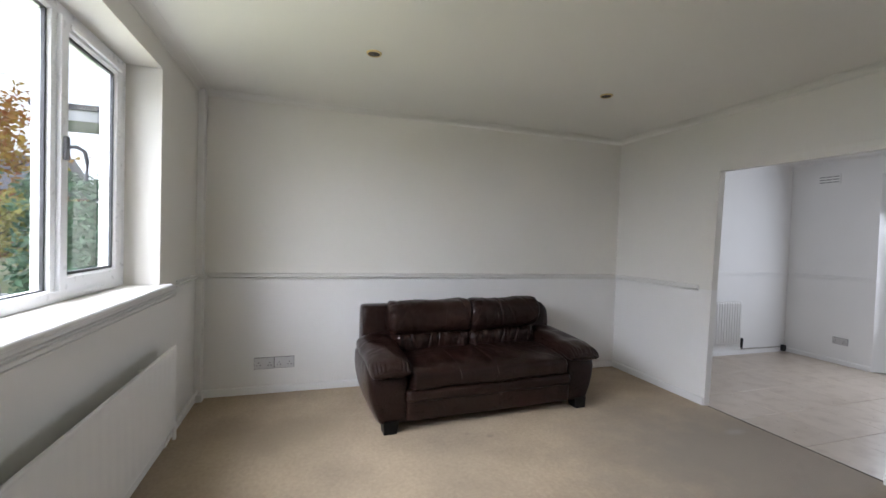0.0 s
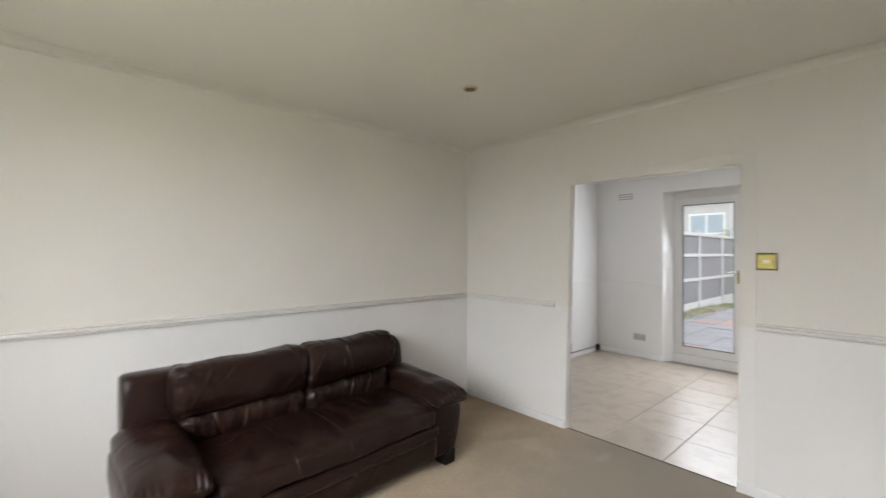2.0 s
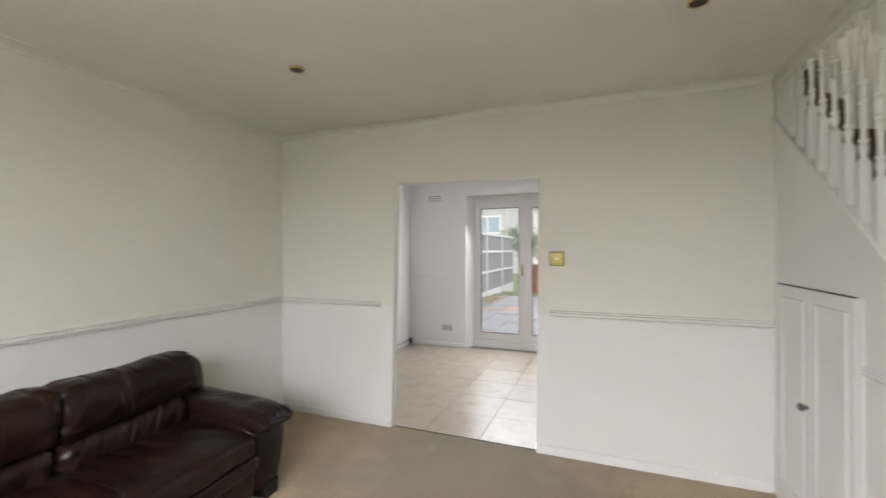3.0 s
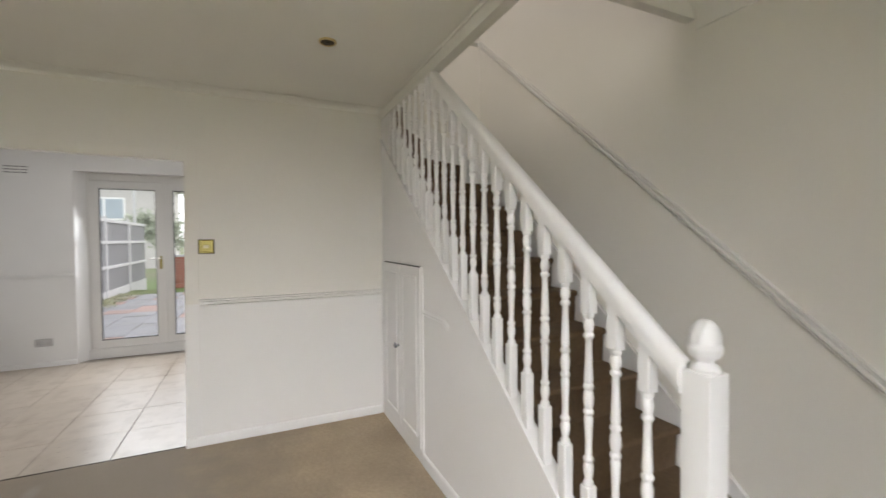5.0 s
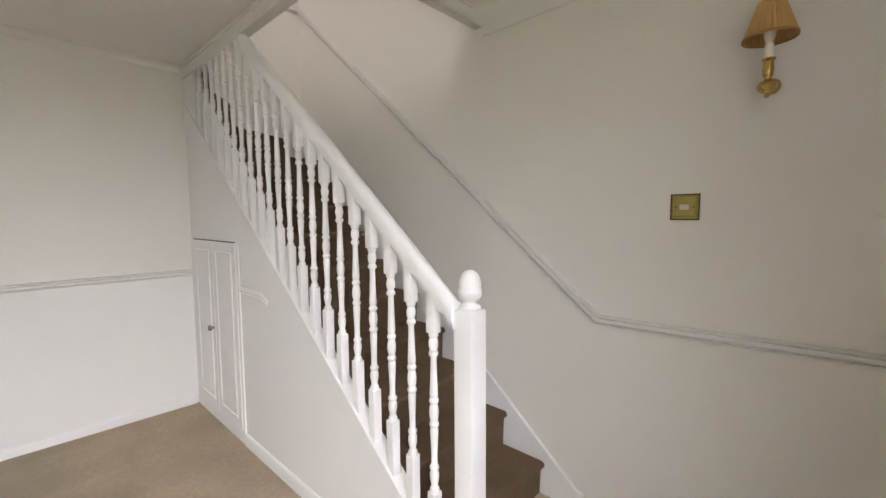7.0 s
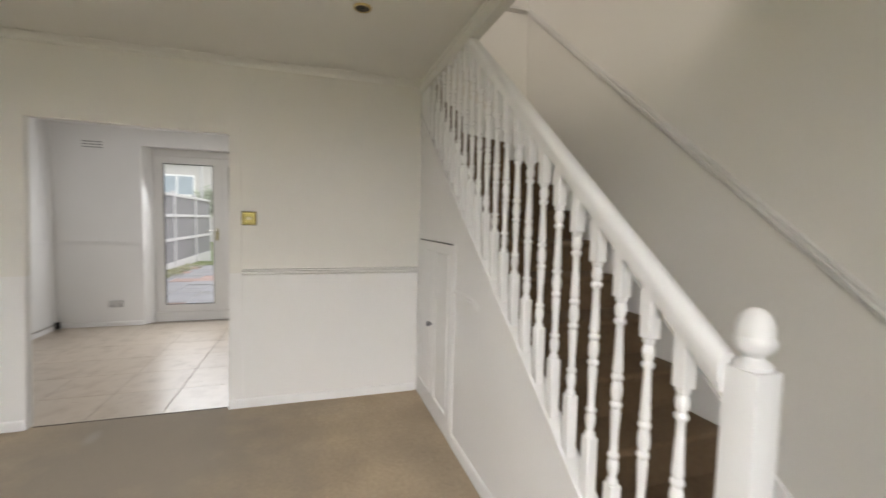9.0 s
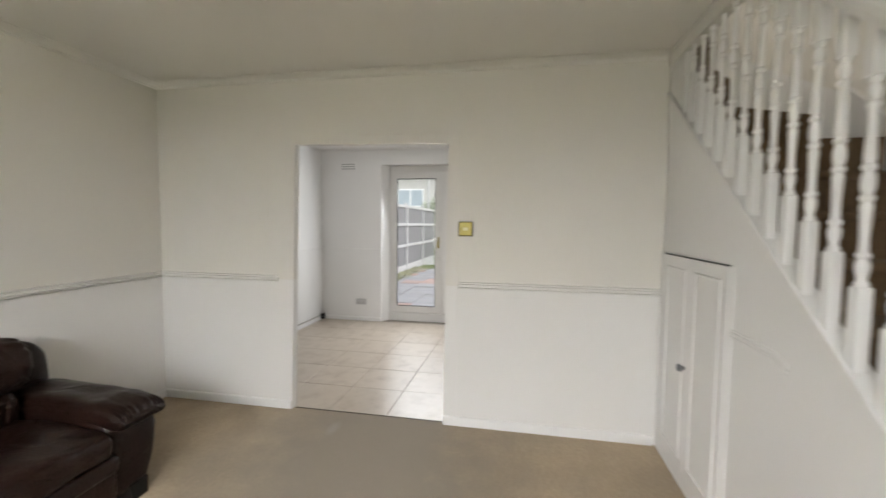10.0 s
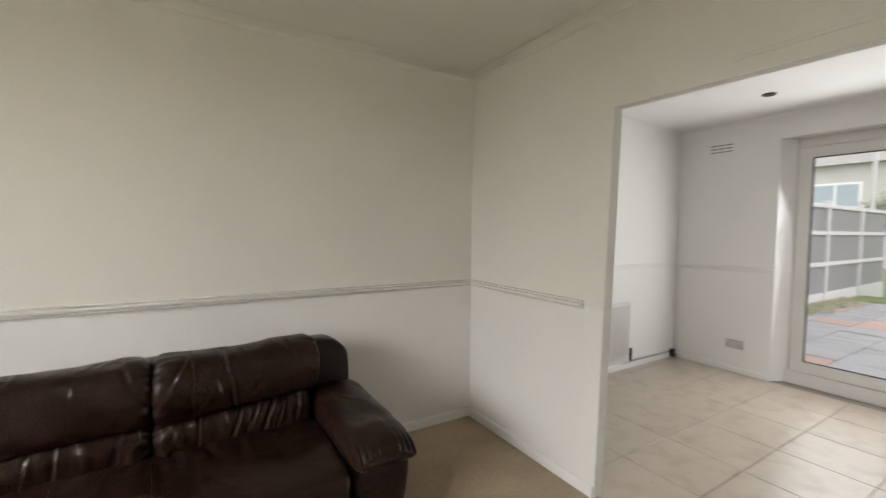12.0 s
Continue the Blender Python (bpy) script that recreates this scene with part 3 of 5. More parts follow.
sill = setting("window_sill", loft(bmesh.new(), [[(x, y, z) for x, z in ([(-0.955, 0.972), (-0.955, 0.999)] + [(-0.742 + 0.0135 * math.sin(a), 0.9855 + 0.0135 * math.cos(a)) for a in [math.pi * k / 8 for k in range(9)]])] for y in (WY0 - 0.065, WY1 + 0.065)]),
        GLOSS, "white gloss window board with a rounded nosing", "window sill", smooth=0.7)
part("apron", solid(XW + 0.001, XW + 0.014, WY0 - 0.05, WY1 + 0.05, 0.945, 0.971, 0.004), GLOSS, sill)

# assumed landing window, off the walk and unseen, added as the upstairs lamp's opening
lw = thing("window_2", "assumed white upvc landing window, out of view", "window", kind="structure", at=(0.90, 1.28, 0), rz=-90)
bm, inner = casement(-0.618, 0.618, 3.382, 4.518, 0.0, 0.05, 0.06)
part("window_frame", bm, UPVC, lw)
pane = part("pane", solid(-0.002, 0.002, *inner), GLASS, lw)
pane.visible_shadow = False

# ---- patio doors ----
door = thing("door_1", "white upvc glazed patio doors onto the garden", "door", kind="structure")
DX = 6.125
part("sill_bar", solid(DX - 0.05, XP2, PY0 + 0.001, PY1 - 0.001, 0.0, 0.118, 0.006), UPVC_AGED, door, "deep cream upvc sill bar")
bm = bmesh.new()
for a in ((PY0 + 0.001, PY0 + 0.058, 0.12, PZ1 - 0.001), (PY1 - 0.058, PJ - 0.001, 0.0, PZ1 - 0.001), (PY0 + 0.060, PY1 - 0.060, 2.102, PZ1 - 0.001)):
    box(bm, DX - 0.035, DX + 0.035, a[0], a[1], a[2], a[3], 0.004)
part("door_frame", bm, UPVC_AGED, door)
MID = 1.575
for y0, y1 in ((MID + 0.002, PY1 - 0.064), (PY0 + 0.064, MID - 0.002)):
    bm, inner = casement(y0, y1, 0.124, 2.100, DX - 0.012, 0.078, 0.062)
    leaf = part("door_leaf", bm, UPVC_AGED, door)
    part("gasket", gasket(*inner, DX - 0.022, 0.009, 0.012), BLACK, leaf, "black glazing gasket")
    pane = part("pane", solid(DX - 0.016, DX - 0.010, *inner), GLASS, leaf)
    pane.visible_shadow = False
    if y0 > MID:
        part("handle_plate", solid(DX - 0.054, DX - 0.043, MID + 0.030, MID + 0.058, 1.045, 1.200, 0.004), OLD_BRASS, leaf, "brass handle plate")
        part("lever", tube(bmesh.new(), [(DX - 0.05, MID + 0.044, 1.175), (DX - 0.085, MID + 0.044, 1.175), (DX - 0.092, MID + 0.060, 1.175), (DX - 0.092, MID + 0.155, 1.172)], 0.008), CHROME, leaf, "bright lever handle", smooth=1.2)
        part("key_cylinder", lathe(bmesh.new(), [(0.008, 0), (0.008, 0.012)], (DX - 0.066, MID + 0.044, 1.06), 12, "x"), BRASS, leaf, smooth=0.6)
part("astragal", solid(DX - 0.052, DX - 0.044, MID - 0.016, MID + 0.014, 0.13, 2.096, 0.003), UPVC_AGED, door)
setting("wall_patio_jamb", prism(bmesh.new(), [(XP + 0.0005, PJ - 0.0005), (DX - 0.0365, PY1 - 0.045), (DX - 0.0365, PJ - 0.0005)], "z", 0.001, PZ1 - 0.001), DINING_WALL, "splayed plaster reveal beside the patio doors", "wall")
setting("trim_patio_reveal", solid(XP - 0.004, XP - 0.0005, PY0 - 0.03, PY1 + 0.03, PZ1, PZ1 + 0.02, 0.001), DINING_WALL, "thin painted edge over the patio doors", "trim")


# ---- staircase ----
stairs = thing("staircase", "white painted staircase with turned balusters and brown carpet", "staircase", at=(0, 0, 0))
NX, NZ, GO, RI = 0.79, 0.168, 0.219, 0.1825
Y0, Y1 = YS + 0.022, -0.416
N_STRAIGHT = 9


def step_outline(k):
    x0, z1 = NX + GO * (k - 1), NZ + RI * (k - 1)
    xb = x0 + GO + 0.03
    z0 = max(0.0, z1 - RI - 0.02) if k > 1 else 0.0
    nose = [(x0 + 0.018 - 0.018 * math.sin(a), z1 - 0.018 + 0.018 * math.cos(a)) for a in [math.pi * i / 8 for i in range(9)]]
    return [(xb, z0), (xb, z1)] + nose + [(x0 + 0.020, z1 - 0.045), (x0 + 0.026, z0)]


for k in range(1, N_STRAIGHT + 1):
    part("step", prism(bmesh.new(), step_outline(k), "y", Y0, Y1), STAIR_CARPET, stairs, "brown carpeted step" if k == 1 else "", smooth=0.7)
px, py, xe = NX + GO * N_STRAIGHT + 0.01, Y1, 3.079
turns = [Y0, py - (xe - px) / math.tan(radians(25)), py - (xe - px) / math.tan(radians(50)), py - (xe - px) / math.tan(radians(72)), py]
for k, (ya, yb) in enumerate(zip(turns, turns[1:])):
    z1 = NZ + RI * (N_STRAIGHT + k)
    outline = [(px, py)] + ([(px, Y0)] if k == 0 else []) + [(xe, ya), (xe, yb)]
    part("winder", prism(bmesh.new(), outline, "z", z1 - RI - 0.03, z1), STAIR_CARPET, stairs)
SL = 0.790                                         # pitch


def string_top(x):
    return 0.350 + SL * (x - 0.892)


def rail_top(x):
    return 1.100 + 0.826 * (x - 0.657)


XT = 3.195
part("string_board", prism(bmesh.new(), [(0.66, max(string_top(0.66) - 0.25, 0.0)), (0.66, string_top(0.66)), (XT, string_top(XT)), (XT, string_top(XT) - 0.27), (0.66 + 0.33, 0.06)], "y", -0.415, -0.366), GLOSS, stairs, "white gloss outer string")
part("spandrel", prism(bmesh.new(), [(0.70, 0.0), (XT, 0.0), (XT, string_top(XT) - 0.02), (0.70, string_top(0.70) - 0.02)], "y", -0.411, -0.3705), GLOSS, stairs, "white painted panel under the stairs")
part("string_cap", prism(bmesh.new(), [(0.655, string_top(0.655)), (0.655, string_top(0.655) + 0.016), (XT, string_top(XT) + 0.016), (XT, string_top(XT))], "y", -0.420, -0.355), GLOSS, stairs, "white capping on the string")
part("skirting", moulding([(2.325, -0.3705), (0.655, -0.3705)], skirting_profile(0.075, 0.012), -1), GLOSS, stairs, "white skirting", smooth=0.6)
# wall string
part("wall_string", prism(bmesh.new(), [(0.60, 0.0), (0.60, 0.085), (0.63, 0.090), (XT - 0.13, 0.090 + 0.845 * (XT - 0.13 - 0.63)), (XT - 0.13, 1.9), (2.6, 1.5), (0.95, 0.0)], "y", YS + 0.001, YS + 0.019), GLOSS, stairs, "white string board along the wall")
part("winder_skirting", prism(bmesh.new(), [(YS + 0.02, 1.75), (YS + 0.02, 2.10), (-0.80, 2.25), (-0.50, 2.40), (-0.423, 2.45), (-0.423, 1.75)], "x", 3.058, 3.079), GLOSS, stairs, "white skirting round the winding steps")

# newel post
nx, ny, nh = 0.618, -0.404, 0.036
bm = solid(nx - nh, nx + nh, ny - nh, ny + nh, 0.0, 1.078, 0.006)
newel = part("newel_post", bm, GLOSS, stairs, "square white newel post", smooth=0.6)
acorn = [(0.030, 1.076), (0.033, 1.080), (0.034, 1.086), (0.030, 1.092), (0.022, 1.096), (0.019, 1.101), (0.021, 1.106), (0.030, 1.112), (0.035, 1.120), (0.0375, 1.130),
         (0.0375, 1.138), (0.0345, 1.142), (0.0335, 1.146), (0.0345, 1.155), (0.033, 1.168), (0.028, 1.182), (0.020, 1.193), (0.010, 1.199), (0.0, 1.2005)]
part("finial", lathe(bmesh.new(), acorn, (nx, ny, 0), 24), GLOSS, newel, "turned acorn finial", smooth=0.7)

# handrail: a moulded section
BYC = -0.385
sec = []
for i in range(16):
    a = math.pi * i / 15
    sec.append((0.030 * math.cos(a), -0.028 + 0.030 * math.sin(a)))
sec += [(-0.030, -0.046), (-0.022, -0.052), (-0.022, -0.066), (0.022, -0.066), (0.022, -0.052), (0.030, -0.046)]
bm = bmesh.new()
loft(bm, [[(x, BYC + o, rail_top(x) + 0.002 + z * 1.2) for o, z in sec] for x in (0.652, 2.165)])
part("handrail", bm, GLOSS, stairs, "white moulded handrail", smooth=0.7)


def baluster(x):
    s = 0.0185
    zb = string_top(x) + 0.012 - s * SL
    z_base = 0.529 + 0.817 * (x - 0.8635)
    z_head = 0.970 + 0.815 * (x - 0.740)
    z_top = min(rail_top(x) - 0.060, 2.337)
    bm = bmesh.new()
    box(bm, x - s, x + s, BYC - s, BYC + s, zb, z_base, 0.003, 1)
    head = min(z_head, z_top)
    if z_top - z_head > 0.012:
        box(bm, x - s, x + s, BYC - s, BYC + s, z_head, z_top + 0.018, 0.003, 1)
    length = z_head - z_base
    prof = [(0.016, 0.0), (0.0165, 0.010), (0.011, 0.018), (0.012, 0.028), (0.0155, 0.045), (0.0165, 0.060), (0.012, 0.075), (0.0165, 0.082), (0.0165, 0.088), (0.011, 0.095),
            (0.0105, 0.130), (0.013, 0.190), (0.0145, 0.215), (0.0115, 0.226), (0.0165, 0.234), (0.0165, 0.240), (0.0115, 0.248), (0.0150, 0.262), (0.0165, 0.278), (0.0150, 0.294),
            (0.0115, 0.308), (0.0165, 0.316), (0.0165, 0.322), (0.0115, 0.330), (0.0145, 0.341), (0.013, 0.366), (0.0105, 0.440), (0.010, 0.470), (0.0165, 0.478), (0.0165, 0.485),
            (0.011, 0.492), (0.0155, 0.506), (0.0165, 0.520), (0.012, 0.536), (0.0165, 0.543), (0.016, 0.552)]
    k = length / 0.552
    pts = [(r, z_base + h * k) for r, h in prof]
    if z_top < z_head:
        pts = [(r, h) for r, h in pts if h < z_top] + [(0.012, z_top)]
    if len(pts) > 2:
        lathe(bm, pts, (x, BYC, 0), 12)
    return bm


for i in range(23):
    x = 0.7575 + 0.1067 * i
    if x < 2.95:
        part("baluster", baluster(x), GLOSS, stairs, "turned white baluster" if i == 0 else "", smooth=0.7)

part("filler_panel", prism(bmesh.new(), [(2.965, string_top(2.965) - 0.03), (XT, string_top(XT) - 0.25), (XT, 2.332), (2.965, 2.332)], "y", -0.4095, -0.3695), GLOSS, stairs, "white panel closing the head of the balustrade")
# cupboard under the stairs
cup = thing("understairs_cupboard", "white cupboard with two narrow panelled doors, shut", "cupboard", at=(0, 0, 0))
CY = -0.3705
bm = bmesh.new()
for a in ((2.325, 2.352, 0.0, 1.222), (3.118, 3.186, 0.0, 1.222), (2.352, 3.118, 0.0, 0.085)):
    box(bm, a[0], a[1], CY, CY + 0.010, a[2], a[3], 0.002, 1)
part("frame", bm, GLOSS, cup)
# solid black strip in place of the shade in the door gap
part("dark_gap", solid(2.353, 3.117, CY + 0.001, CY + 0.0125, 1.2162, 1.2222), BLACK, cup, "shade of the gap over the doors, drawn as a black strip")
for x0, x1 in ((2.356, 2.734), (2.739, 3.115)):
    d = part("cupboard_door", solid(x0, x1, CY + 0.001, CY + 0.014, 0.088, 1.216, 0.002), GLOSS, cup)
    bm = bmesh.new()
    f = 0.055
    o = [(x0 + f, 0.088 + 0.055), (x1 - f, 0.088 + 0.055), (x1 - f, 1.216 - 0.06), (x0 + f, 1.216 - 0.06)]
    def inset(o, d):
        return [(o[0][0] + d, o[0][1] + d), (o[1][0] - d, o[1][1] + d), (o[2][0] - d, o[2][1] - d), (o[3][0] + d, o[3][1] - d)]
    loft(bm, [[(a, CY + 0.0138 + h, b) for a, b in inset(o, dd)] for dd, h in ((0, 0), (0.003, 0.006), (0.010, 0.006), (0.014, 0.0)) ], cap=False)
    part("panel_bead", bm, GLOSS, d, "raised panel beading")
    if x0 > 2.7:
        part("knob", lathe(bmesh.new(), [(0.010, 0), (0.009, 0.016), (0.018, 0.020), (0.021, 0.029), (0.014, 0.037), (0, 0.038)], (2.745 + 0.022, CY + 0.012, 0.645), 14, "y"), GREY_METAL, d, "small metal knob", smooth=0.8)
setting("trim_dado_stub", rail_on_wall([(2.322, 0.945), (2.03, 0.945), (1.955, 0.92)], -0.366, 0.007, 0.017), GLOSS, "short end of dado rail under the stairs", "dado rail", smooth=0.6)


# ---- wall fittings ----
def brass_switch(at, rz, label):
    """A square brass plate, facing -y before it is turned."""
    sw = thing("light_switch", label, "light switch", group="brass switches", at=at, rz=rz)
    bm = bmesh.new()
    w, e = 0.0445, 0.0045
    def r(s, y):
        return [(-s, y, -s), (s, y, -s), (s, y, s), (-s, y, s)]
    loft(bm, [r(w, -0.0005), r(w, -0.004), r(w - 0.005, -0.009), r(w - 0.009, -0.009), r(w - 0.012, -0.0055)])
    part("plate", bm, OLD_BRASS, sw, "polished brass plate")
    # dark frame that draws a shadow line round the plate
    bm = bmesh.new()
    for a in ((-w - e, w + e, -w - e, -w), (-w - e, w + e, w, w + e), (-w - e, -w, -w, w), (w, w + e, -w, w)):
        box(bm, a[0], a[1], -0.003, -0.0003, a[2], a[3])
    part("shadow_gasket", bm, DARK_BRASS, sw, "dark edge drawn as a shadow line round the plate")
    part("rocker", solid(-0.016, 0.016, -0.013, -0.0052, -0.010, 0.010, 0.002), SWITCH_GREY, sw, "pale rocker")
    for x in (-0.029, 0.029):
        part("screw", lathe(bmesh.new(), [(0.003, -0.0052), (0.003, -0.007), (0.0, -0.0072)], (x, 0, 0), 10, "y"), DARK_BRASS, sw, smooth=0.6)
    return sw


brass_switch((XE, 0.858, 1.35), -90, "brass light switch on the magnolia wall beside the doorway")
brass_switch((0.231, YS, 1.391), 180, "brass light switch on the stair wall")


def double_socket(at, rz, w=0.150, h=0.090, label="grey double power socket low on the wall", group="power sockets"):
    so = thing("power_socket", label, "power socket", group=group, at=at, rz=rz)
    # black sheet 2 mm larger than the faceplate draws its edge shadow
    part("edge_shadow", solid(-w / 2 - 0.002, w / 2 + 0.002, -0.004, -0.0003, -h / 2 - 0.002, h / 2 + 0.002), BLACK, so, "edge shadow drawn as a black sheet behind the plate")
    part("faceplate", solid(-w / 2, w / 2, -0.010, -0.0005, -h / 2, h / 2, 0.004), GREY_PLATE, so, smooth=0.6)
    for cx in (-0.042, 0.042):
        for dx, dz, a, b in ((0, 0.016, 0.006, 0.010), (-0.012, -0.004, 0.009, 0.006), (0.012, -0.004, 0.009, 0.006)):
            part("pin_hole", solid(cx + dx - a / 2, cx + dx + a / 2, -0.0106, -0.009, dz - b / 2 - 0.012, dz + b / 2 - 0.012), BLACK, so)
        part("rocker", solid(cx * 0.28 - 0.006, cx * 0.28 + 0.006, -0.0125, -0.009, 0.014, 0.028, 0.001), GREY_PLATE, so, "grey rocker")
    return so


double_socket((-0.288, YN, 0.249), 0)
double_socket((-0.133, YN, 0.251), 0)
double_socket((XP, 2.707, 0.270), -90, 0.146, 0.074, "grey double power socket beside the patio doors", "")

vent = thing("air_vent", "white slotted air vent high on the wall", "air vent", at=(XP, 2.893, 2.172), rz=-90)
part("plate", solid(-0.112, 0.112, -0.010, -0.0005, -0.062, 0.062, 0.004), DINING_WALL, vent)
# the shade inside the slots is drawn as flat grey blocks
for r in range(3):
    for c in range(3):
        part("slot", solid(-0.098 + c * 0.068, -0.038 + c * 0.068, -0.0108, -0.008, -0.038 + r * 0.032, -0.026 + r * 0.032), VENT_GREY, vent)


def downlight(at, label, scale=1.0, metal=PALE_BRASS):
    dl = thing("downlight", label, "downlight", group="recessed ceiling lights", at=at)
    s = scale
    part("ring", lathe(bmesh.new(), [(0.034 * s, -0.002), (0.035 * s, -0.008), (0.039 * s, -0.010), (0.044 * s, -0.007), (0.046 * s, -0.003), (0.046 * s, -0.0003), (0.034 * s, -0.0003)], (0, 0, 0), 28), metal, dl, "metal ring", smooth=0.9)
    part("reflector", lathe(bmesh.new(), [(0.0345 * s, -0.006), (0.028 * s, -0.004), (0.016 * s, -0.0025), (0.0, -0.0022)], (0, 0, 0), 24), DARK_BRASS, dl, "unlit reflector", smooth=0.9)
    part("lamp_cap", lathe(bmesh.new(), [(0.011 * s, -0.0022), (0.011 * s, -0.006), (0.006 * s, -0.009), (0, -0.0095)], (0, 0, 0), 16), BLACK, dl, smooth=0.9)
    return dl


for x, y in ((0.386, 2.073), (2.098, 2.132), (2.190, 0.200), (0.45, 0.20)):
    downlight((x, y, ZC), "unlit brass downlight set in the ceiling")
for x, y in ((5.26, 2.255), (5.04, 1.245)):
    downlight((x, y, ZCD), "unlit dark downlight in the dining ceiling", 1.0, DARK_BRASS)

# wall lamp
lamp = thing("wall_lamp", "brass wall light with a tan pleated shade, unlit", "wall lamp", at=(-0.007, YS, -0.012))
part("backplate", lathe(bmesh.new(), [(0.024, 0.0005), (0.026, 0.005), (0.022, 0.011), (0.012, 0.015), (0, 0.016)], (0, 0, 1.79), 24, "y"), BRASS, lamp, smooth=0.8)
part("arm", tube(bmesh.new(), [(0, 0.014, 1.79), (0, 0.05, 1.775), (0, 0.08, 1.768), (0, 0.10, 1.77)], 0.006), BRASS, lamp, smooth=1.2)
part("brass_body", lathe(bmesh.new(), [(0.003, 1.736), (0.008, 1.739), (0.007, 1.746), (0.016, 1.752), (0.026, 1.763), (0.028, 1.772), (0.022, 1.783), (0.010, 1.790), (0.009, 1.796), (0.013, 1.802), (0.015, 1.822), (0.013, 1.846), (0.018, 1.850), (0.018, 1.854), (0.010, 1.857)], (0, 0.10, 0), 20), BRASS, lamp, "turned brass body", smooth=0.8)
part("candle_tube", lathe(bmesh.new(), [(0.0115, 1.856), (0.0115, 1.895), (0.009, 1.90), (0, 1.90)], (0, 0.10, 0), 16), CANDLE, lamp, "ivory candle tube", smooth=0.7)
part("bulb", lathe(bmesh.new(), [(0.008, 1.90), (0.014, 1.915), (0.016, 1.932), (0.012, 1.955), (0.003, 1.975), (0, 1.977)], (0, 0.10, 0), 16), CANDLE, lamp, "unlit candle bulb", smooth=0.9)
rings = []
PLEATS = 30
for r0, h in ((0.0655, 1.914), (0.0670, 1.917), (0.0660, 1.922), (0.0345, 2.020), (0.0335, 2.025)):
    ring = []
    for k in range(PLEATS * 4):
        a = 2 * math.pi * k / (PLEATS * 4)
        rr = r0 * (1 + 0.05 * math.cos(PLEATS * a))
        ring.append((rr * math.cos(a), 0.10 + rr * math.sin(a), h))
    rings.append(ring)
bm = loft(bmesh.new(), rings, cap=False)
inner = [[(x * 0.96, 0.10 + (y - 0.10) * 0.96, z) for x, y, z in ring] for ring in rings]
loft(bm, inner, cap=False)
shade = part("shade", bm, SHADE, lamp, "tan pleated fabric shade", smooth=1.0)
part("shade_trim", loft(bmesh.new(), [[(r * math.cos(math.pi * k / 24), 0.10 + r * math.sin(math.pi * k / 24), z) for k in range(48)] for r, z in ((0.069, 1.912), (0.0715, 1.912), (0.0715, 1.920), (0.069, 1.920), (0.069, 1.912))], cap=False), SHADE_TRIM, shade, "darker braid along the rim")


# ---- radiators ----
def radiator(name, label, length, z0, z1, flutes, ridge, at, rz):
    """A panel radiator along local x from 0, its back to local y = 0, facing -y."""
    rad = thing(name, label, "radiator", at=at, rz=rz)
    bm = bmesh.new()
    prof = []
    n = flutes
    for i in range(n):
        a = length * i / n
        w = length / n
        prof += [(a + w * 0.12, -0.062), (a + w * 0.28, -0.062 - ridge), (a + w * 0.72, -0.062 - ridge), (a + w * 0.88, -0.062)]
    prof = [(0.0, -0.062)] + prof + [(length, -0.062)]
    front = prof + [(length, -0.040), (0.0, -0.040)]
    loft(bm, [[(x, -0.050 + (y + 0.050) * 0.55, z0) for x, y in front], [(x, y * 1.0 if y > -0.062 else -0.0625, z0 + 0.012) for x, y in front], [(x, y, z0 + 0.030) for x, y in front],
              [(x, y, z1 - 0.035) for x, y in front], [(x, y if y > -0.062 else -0.0625, z1 - 0.016) for x, y in front], [(x, -0.050 + (y + 0.050) * 0.55, z1) for x, y in front]])
    part("panel", bm, ENAMEL, rad, smooth=0.5)
    part("top_roll", tube(bmesh.new(), [(0.0, -0.052, z1 - 0.006), (length, -0.052, z1 - 0.006)], 0.0095), ENAMEL, rad, smooth=1.2)
    for x in (0.25, length - 0.25):
        part("bracket", solid(x - 0.02, x + 0.02, -0.042, 0.043 if name.endswith("window") else -0.001, z0 + 0.06, z1 - 0.06, 0.003), ENAMEL, rad)
    return rad


rad1 = radiator("radiator_window", "long flat white panel radiator under the window", 1.95, 0.180, 0.652, 26, 0.0022, (XW + 0.044, 0.36, 0), 90)
part("pipe", tube(bmesh.new(), [(1.90, -0.020, 0.085), (2.4, 0.010, 0.085), (2.79, 0.016, 0.085)], 0.008), GLOSS, rad1, "painted pipe to the boxing", smooth=1.2)

part("valve", lathe(bmesh.new(), [(0.009, 0.085), (0.011, 0.10), (0.011, 0.150), (0.015, 0.158), (0.015, 0.185), (0.010, 0.195), (0, 0.196)], (1.985, -0.046, 0), 14), GLOSS, rad1, "small painted lockshield valve", smooth=0.8)
part("valve_tail", tube(bmesh.new(), [(1.94, -0.046, 0.205), (1.985, -0.046, 0.175)], 0.009), OLD_BRASS, rad1, "short brass tail")

rad2 = radiator("radiator_dining", "white fluted panel radiator on the dining room wall", 0.92, 0.150, 0.670, 22, 0.010, (5.09 - 0.92, YD, 0), 0)
part("valve", lathe(bmesh.new(), [(0.012, 0.10), (0.014, 0.14), (0.016, 0.20), (0.012, 0.215), (0, 0.216)], (0.955, -0.055, 0), 14), BLACK, rad2, "black radiator valve", smooth=0.8)
part("pipe", tube(bmesh.new(), [(0.92, -0.05, 0.185), (0.955, -0.052, 0.182), (0.955, -0.05, 0.09), (0.975, -0.03, 0.076), (1.10, -0.028, 0.074), (1.72, -0.028, 0.070)], 0.008), CHROME, rad2, "bare pipe along the skirting", smooth=1.2)
